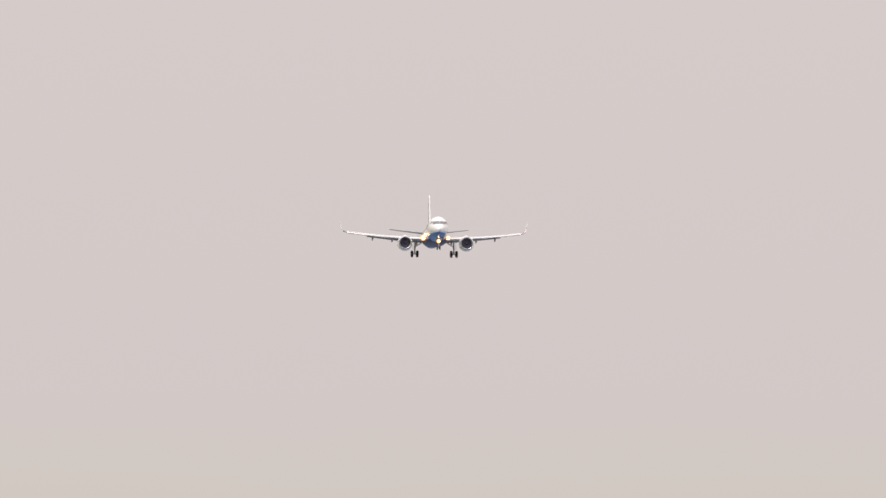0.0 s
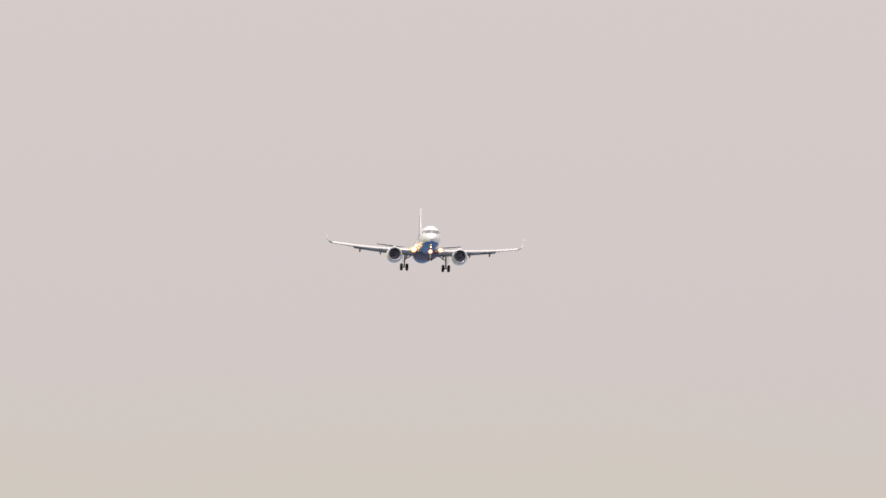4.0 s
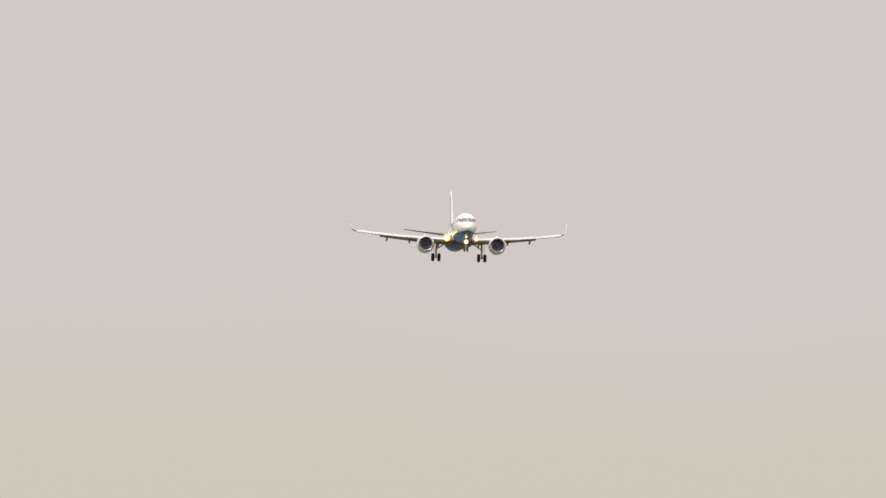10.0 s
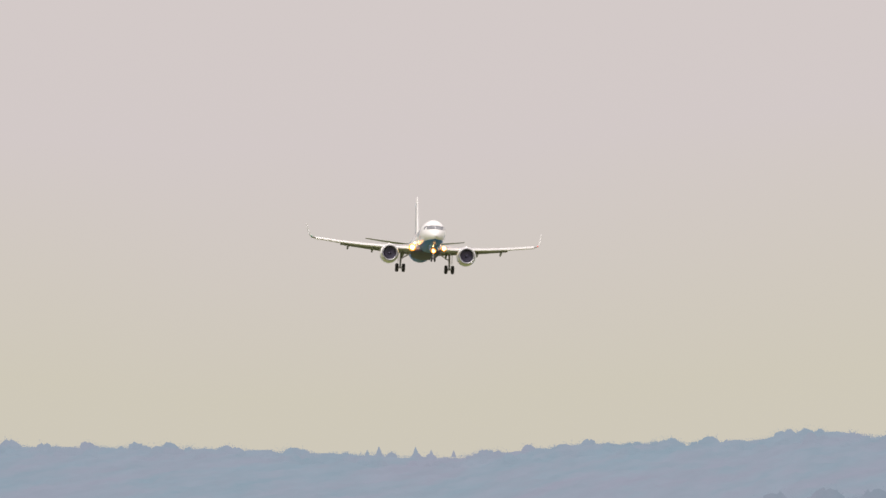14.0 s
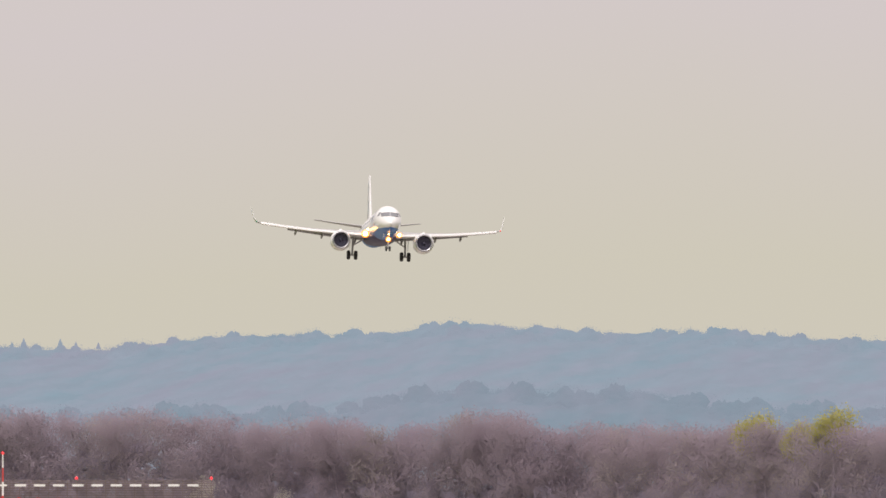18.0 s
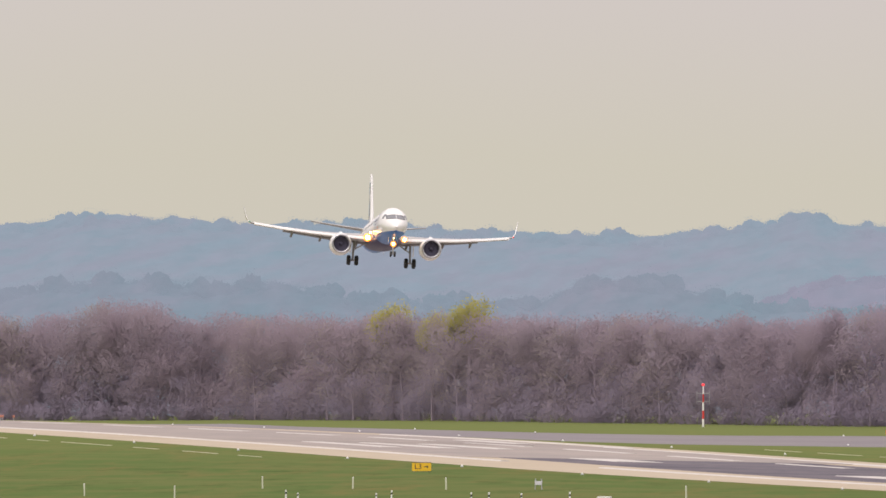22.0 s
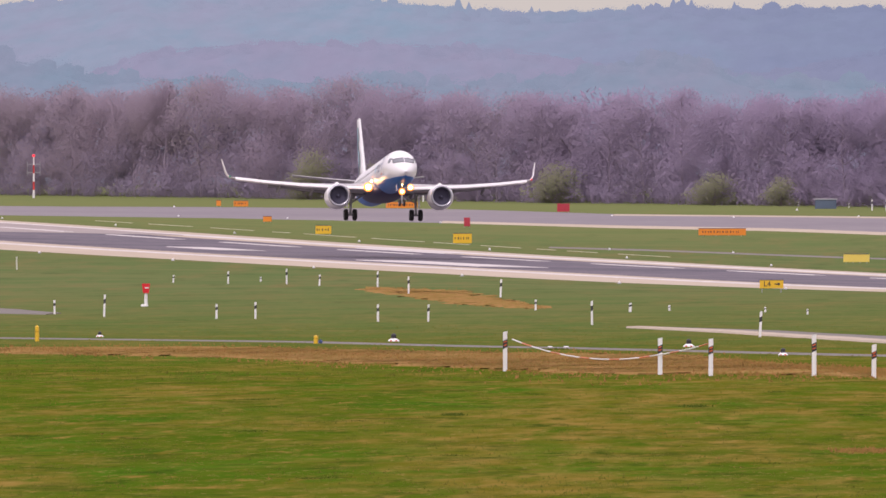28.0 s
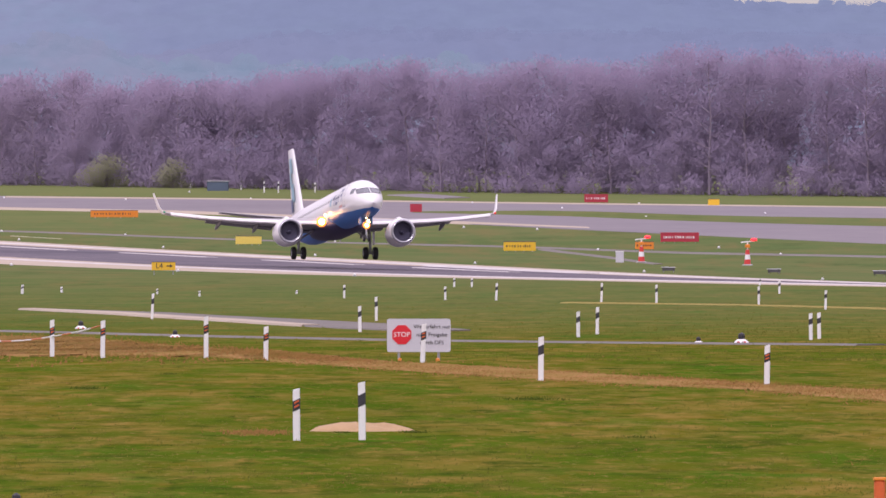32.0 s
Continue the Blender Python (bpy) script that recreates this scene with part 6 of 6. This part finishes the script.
part("cap", Geo().box(0, 0, 0.44, 0.18, 0.14, 0.04, 0.01), SIGNORANGE, t)

# red and white chain sagging between three posts
t = thing("barrier_chain", "red and white plastic chain sagging between marker posts", "chain", at=pose(0, 0, 0))
A, B, C = Vector((-16.1, 759, float(lie(-16.1, 759)) + 0.96)), Vector((-11.27, 732, float(lie(-11.27, 732)) + 0.58)), Vector((-9.75, 724, float(lie(-9.75, 724)) + 0.92))


def sag(p, q, drop, n):
    return [p.lerp(q, k / n) - Vector((0, 0, drop * 4 * (k / n) * (1 - k / n))) for k in range(n + 1)]


links = sag(A, B, 0.33, 15)[:-1] + sag(B, C, 0.03, 5)
for k, (p, q) in enumerate(zip(links, links[1:])):
    part("link", Geo().tube(p, q, 0.02, n=6), ORANGE if k % 3 == 1 else POSTWHITE, t, "orange-red length" if k % 3 == 1 else "white length")

# sand heap between the nearest posts, dark clods in the grass
def heap(name, x, y, sx, sy, h, material, label, seed):
    r = random.Random(seed)
    rings = []
    lump = [r.uniform(0.7, 1.15) for _ in range(22)]
    for f, z in ((1.0, -0.05), (0.95, 0.22), (0.84, 0.55), (0.66, 0.84), (0.42, 0.95), (0.15, 1.0)):
        rings.append([(math.cos(a) * sx * f * (1 + 0.14 * math.sin(3 * a + seed) + r.uniform(-0.06, 0.06)) + 0.12 * sx * (1 - f), math.sin(a) * sy * f, h * z * r.uniform(0.82, 1.12) * (1 - 0.22 * math.cos(a) * f) * (lump[i] if f > 0.3 else 1)) for i, a in [(j, 2 * math.pi * j / 22) for j in range(22)]])
    ob = solid(name, Geo().rings(rings), material, label, "mound")
    ob.matrix_basis = stand(x, y)


def weeds(x, y, sx, h, seed):
    """A clump of dark broad weeds."""
    r = random.Random(seed)
    g = Geo()
    for _ in range(320):
        p = Vector((r.gauss(0, sx * 0.5), r.gauss(0, sx * 2.5), -0.01))
        a, w = r.uniform(0, 6.28), r.uniform(0.01, 0.03)
        d = Vector((math.cos(a), math.sin(a), 0)) * w
        g.add([p - d, p + d, p + Vector((r.gauss(0, 0.5) * h, 0, h * r.uniform(0.15, 0.9)))], [(0, 1, 2)])
    ob = solid("weed_clump", g, SOIL, "clump of dark green weeds in the mown grass", "weeds", "weed clumps", "stuff", smooth=0)
    ob.matrix_basis = stand(x, y)


heap("sand_mound", -1.65, 482.5, 1.0, 1.6, 0.17, SAND, "low mound of pale sand beside two marker posts", 2)
for k, (x, y, sx, h) in enumerate(((2.04, 553, 0.55, 0.14), (-20.5, 1050, 0.45, 0.16), (1.55, 480, 0.3, 0.06), (-0.55, 479, 0.25, 0.10), (-1.9, 478.5, 0.16, 0.08), (-6.9, 640, 0.3, 0.08), (-13.2, 560, 0.25, 0.12), (-8.2, 585, 0.3, 0.12), (3.6, 470, 0.35, 0.08),
                                   (-16.4, 520, 0.4, 0.07), (-14.9, 545, 0.35, 0.06), (-22.8, 540, 0.3, 0.07), (-11.1, 470, 0.3, 0.06), (-9.6, 500, 0.35, 0.06), (-5.1, 455, 0.3, 0.06), (-12.5, 430, 0.3, 0.07), (-4.2, 560, 0.3, 0.07), (5.4, 505, 0.3, 0.06), (0.6, 440, 0.3, 0.05), (-19.2, 610, 0.4, 0.08), (-1.9, 610, 0.35, 0.07))):
    weeds(x, y, sx, h, k)


# ---- lights of the runway and taxiways ----
def edge_light():
    t = thing("edge_light", "small white runway edge light", "light", "edge lights")
    part("base", Geo().lathe([(-0.05, 0.16), (0.06, 0.15), (0.09, 0.09)], (0, 0, 0), "z", 10), GALV, t)
    part("lens", Geo().lathe([(0.07, 0.08), (0.14, 0.10), (0.2, 0.07), (0.22, 0.01)], (0, 0, 0), "z", 10), POSTWHITE, t, "white glass lens")
    return t


edge = None
for k in range(36):
    s0 = -880 + 60 * (k // 2)
    x, y = plan(s0, -33 if k % 2 else 34)
    m = stand(x, y)
    if edge is None:
        edge = edge_light()
        edge.matrix_basis = m
    else:
        copy_thing(edge, m)
for x, y in ((-148, 2875), (-132, 2825), (-96, 2778), (-92, 2676), (-80, 2659), (-66, 2738), (-63, 2620), (-27, 2700), (-46, 2660), (-33, 2640), (-20, 2640), (-11, 2615), (3, 2600), (12, 2560), (20, 2590), (32, 2520), (44, 2480), (9, 2425), (20, 2500), (47, 2390), (-13, 2470), (2, 2440), (25, 2300), (-42, 2415), (-30, 2396), (-10, 2352), (14, 2293), (30, 2254)):
    copy_thing(edge, stand(x, y))

# ---- localizer array behind the runway's end ----
def localizer():
    t = thing("localizer_array", "long localizer array on red and white posts with white aerials", "antenna array", at=pose(0, 0, 0))
    y = 2985.0
    x1 = -3321 / 44915 * y
    z0 = float(lie(x1, y))
    for k in range(22):
        px = x1 - 2.27 * k
        g = float(lie(px, y))
        for j, (a, b) in enumerate(((-0.2, 0.55), (0.55, 1.75), (1.75, 3.1))):
            part("post_band", Geo().tube((px, y, g + a), (px, y, g + b), 0.26, n=10), POSTWHITE if j == 1 else MASTRED, t, "white band" if j == 1 else "red band")
    x0 = x1 - 2.27 * 22
    zb = z0 + 3.1
    part("lower_rail", Geo().box((x0 + x1) / 2, y - 0.2, zb - 0.02, x1 - x0 + 0.6, 0.10, 0.08), GALV, t, "grey lower rail")
    for k in range(9):
        part("screen_rail", Geo().box((x0 + x1) / 2, y, zb + 0.28 * k + 0.1, x1 - x0 + 0.6, 0.08, 0.10), SCREEN, t, "thin brownish rail")
    for k in range(45):
        px = x1 - 1.135 * k
        part("screen_upright", Geo().box(px, y + 0.06, zb, 0.07, 0.07, 2.6), SCREEN, t)
    for k in range(22):
        px = x1 - 2.1 - 2.27 * k
        part("aerial", Geo().rings([[(px + 0.68 * sx * kx, y - 0.6 - ky, zb + 1.75 + kz) for sx, kz in ((-1, 0), (1, 0), (1, 0.26), (-1, 0.26))] for kx, ky in ((1.0, 0.0), (0.94, 0.5))]), POSTWHITE, t, "white aerial element")
        part("aerial_stem", Geo().tube((px, y, zb + 1.7), (px, y - 0.6, zb + 1.8), 0.05, n=6), GALV, t)
    for u in (-3321, -3561, -3800):
        px = u / 44915 * y
        part("lamp", Geo().lathe([(0, 0.12), (0.1, 0.16), (0.24, 0.12), (0.3, 0.02)], (px, y, zb + 2.6), "z", 12), REDLAMP, t, "red obstacle lamp")


SCREEN = paint("screen_rail", (0.25, 0.20, 0.19), (0.20, 0.16, 0.16), 0.6, 0.7)
localizer()
striped_mast(-3692 / 44915 * 2975, 2975, 8.2, "tall pale mast with a red lamp beside the localizer", False)

DULLRED = paint("dull_red_lamp", (0.60, 0.24, 0.17), (0.48, 0.21, 0.15), 3.0, 0.5)
# small red approach lamps on stems
rl = random.Random(4)
al = None
for u in (-3275, -3262, -3258, -3235, -3228, -3214, -3192, -3190, -3166, -3160, -3145, -3128, -3122, -3108, -3078, -3072, -3048, -3044, -3025):
    y = 2955 + rl.uniform(-15, 15)
    m = stand(u / 44915 * y, y)
    if al is None:
        al = thing("approach_lamp", "small reddish approach lamp on a thin stem", "lamp", "approach lamps")
        part("stem", Geo().tube((0, 0, -0.1), (0, 0, 0.5), 0.05, n=6), GALV, al)
        part("lamp", Geo().lathe([(0, 0.1), (0.12, 0.15), (0.26, 0.12), (0.3, 0.02)], (0, 0, 0.5), "z", 10), DULLRED, al, "orange-red lamp")
        al.matrix_basis = m
    else:
        copy_thing(al, m)
# ---- the landing: seconds, place of the point between the engine intakes, pitch, bank ----
LANDING = [
    (0, -424.19, 3804.5, 98.47, 2.6, 0.6),
    (1, -411.15, 3750.0, 94.75, 3.1, 1.2),
    (2, -398.12, 3695.4, 91.03, 3.6, 1.7),
    (3, -385.09, 3640.8, 87.32, 4.0, 3.1),
    (5.5, -352.60, 3504.4, 77.90, 4.1, 0.5),
    (6, -346.18, 3477.2, 76.02, 4.1, 1.6),
    (6.5, -339.77, 3449.9, 74.13, 4.1, 3.1),
    (7, -333.35, 3422.6, 72.25, 4.1, 2.4),
    (7.5, -326.93, 3395.3, 70.34, 3.9, -0.3),
    (8, -320.52, 3368.0, 68.43, 3.8, -1.3),
    (8.5, -314.10, 3340.8, 66.52, 3.6, -0.9),
    (9, -307.68, 3313.5, 64.61, 3.5, 0.6),
    (9.5, -301.25, 3286.2, 62.74, 3.4, 1.4),
    (10, -294.81, 3258.9, 60.87, 3.4, 1.4),
    (10.5, -288.37, 3231.6, 59.01, 3.3, 1.4),
    (11, -281.95, 3204.4, 57.05, 3.2, 0.8),
    (11.5, -274.82, 3177.1, 55.38, 3.2, 0.3),
    (12, -268.27, 3149.8, 53.53, 3.1, 0.0),
    (12.5, -261.27, 3122.5, 51.52, 3.3, -0.6),
    (13, -254.70, 3095.2, 49.61, 3.5, -0.7),
    (13.5, -248.09, 3068.0, 47.70, 3.7, 1.4),
    (14, -241.48, 3040.7, 45.92, 3.9, 2.6),
    (14.5, -234.95, 3013.4, 44.24, 3.8, 1.7),
    (16.5, -208.82, 2904.3, 36.97, 3.4, 0.7),
    (17, -202.47, 2877.0, 35.27, 3.3, 2.4),
    (17.5, -196.02, 2849.7, 33.56, 3.2, 2.0),
    (18, -189.54, 2822.4, 31.99, 3.0, 2.2),
    (18.5, -183.01, 2795.2, 30.15, 2.9, 2.2),
    (19, -176.49, 2767.9, 28.28, 2.8, 2.1),
    (19.5, -169.82, 2740.6, 26.51, 2.9, 1.3),
    (20, -163.22, 2713.3, 24.79, 2.9, 0.5),
    (20.5, -156.62, 2686.0, 22.92, 3.0, 0.8),
    (21, -150.13, 2658.8, 21.17, 3.1, 1.8),
    (21.5, -143.51, 2631.5, 19.45, 3.1, 2.6),
    (22, -137.00, 2604.2, 17.77, 3.2, 3.4),
    (22.5, -130.35, 2576.9, 16.13, 3.2, 2.1),
    (23, -123.54, 2549.6, 14.53, 3.2, 0.4),
    (23.5, -116.92, 2522.4, 12.91, 3.2, -0.5),
    (24, -110.49, 2495.1, 11.10, 3.2, 0.2),
    (24.5, -104.07, 2467.8, 9.19, 3.4, 1.3),
    (26.5, -78.57, 2358.7, 2.74, 3.9, 1.5),
    (27, -72.17, 2331.4, 1.57, 4.1, 1.3),
    (27.5, -65.67, 2304.1, 0.54, 4.3, 1.1),
    (28, -59.26, 2276.8, -0.51, 4.6, 0.6),
    (28.5, -52.77, 2249.6, -1.31, 4.8, 1.5),
    (29, -46.28, 2222.3, -2.04, 5.1, 0.7),
    (29.5, -39.76, 2195.0, -2.68, 5.1, 0.8),
    (30, -33.32, 2167.7, -3.25, 5.2, 0.5),
    (30.5, -26.90, 2140.4, -3.72, 5.2, 0.6),
    (31, -20.60, 2113.2, -4.12, 5.3, 0.3),
    (31.5, -14.24, 2085.9, -4.41, 5.3, 0.7),
    (32, -7.81, 2058.6, -4.79, 5.3, 0.2),
]


def motions():
    rows = []
    for t, x, y, z, pitch, bank in LANDING:
        heading = float(np.interp(t, [0, 9, 14, 20, 24, 28, 30, 32], [-81.2, -81.3, -81.6, -82.5, -82.4, -82.1, -81.4, -79.9]))
        turn = pose(0, 0, 0, -bank, -pitch, heading)
        rows.append((t, Matrix.Translation(Vector((x, y, z)) - turn @ Vector(INTAKES)) @ turn))
    walk(airliner, rows)


motions()
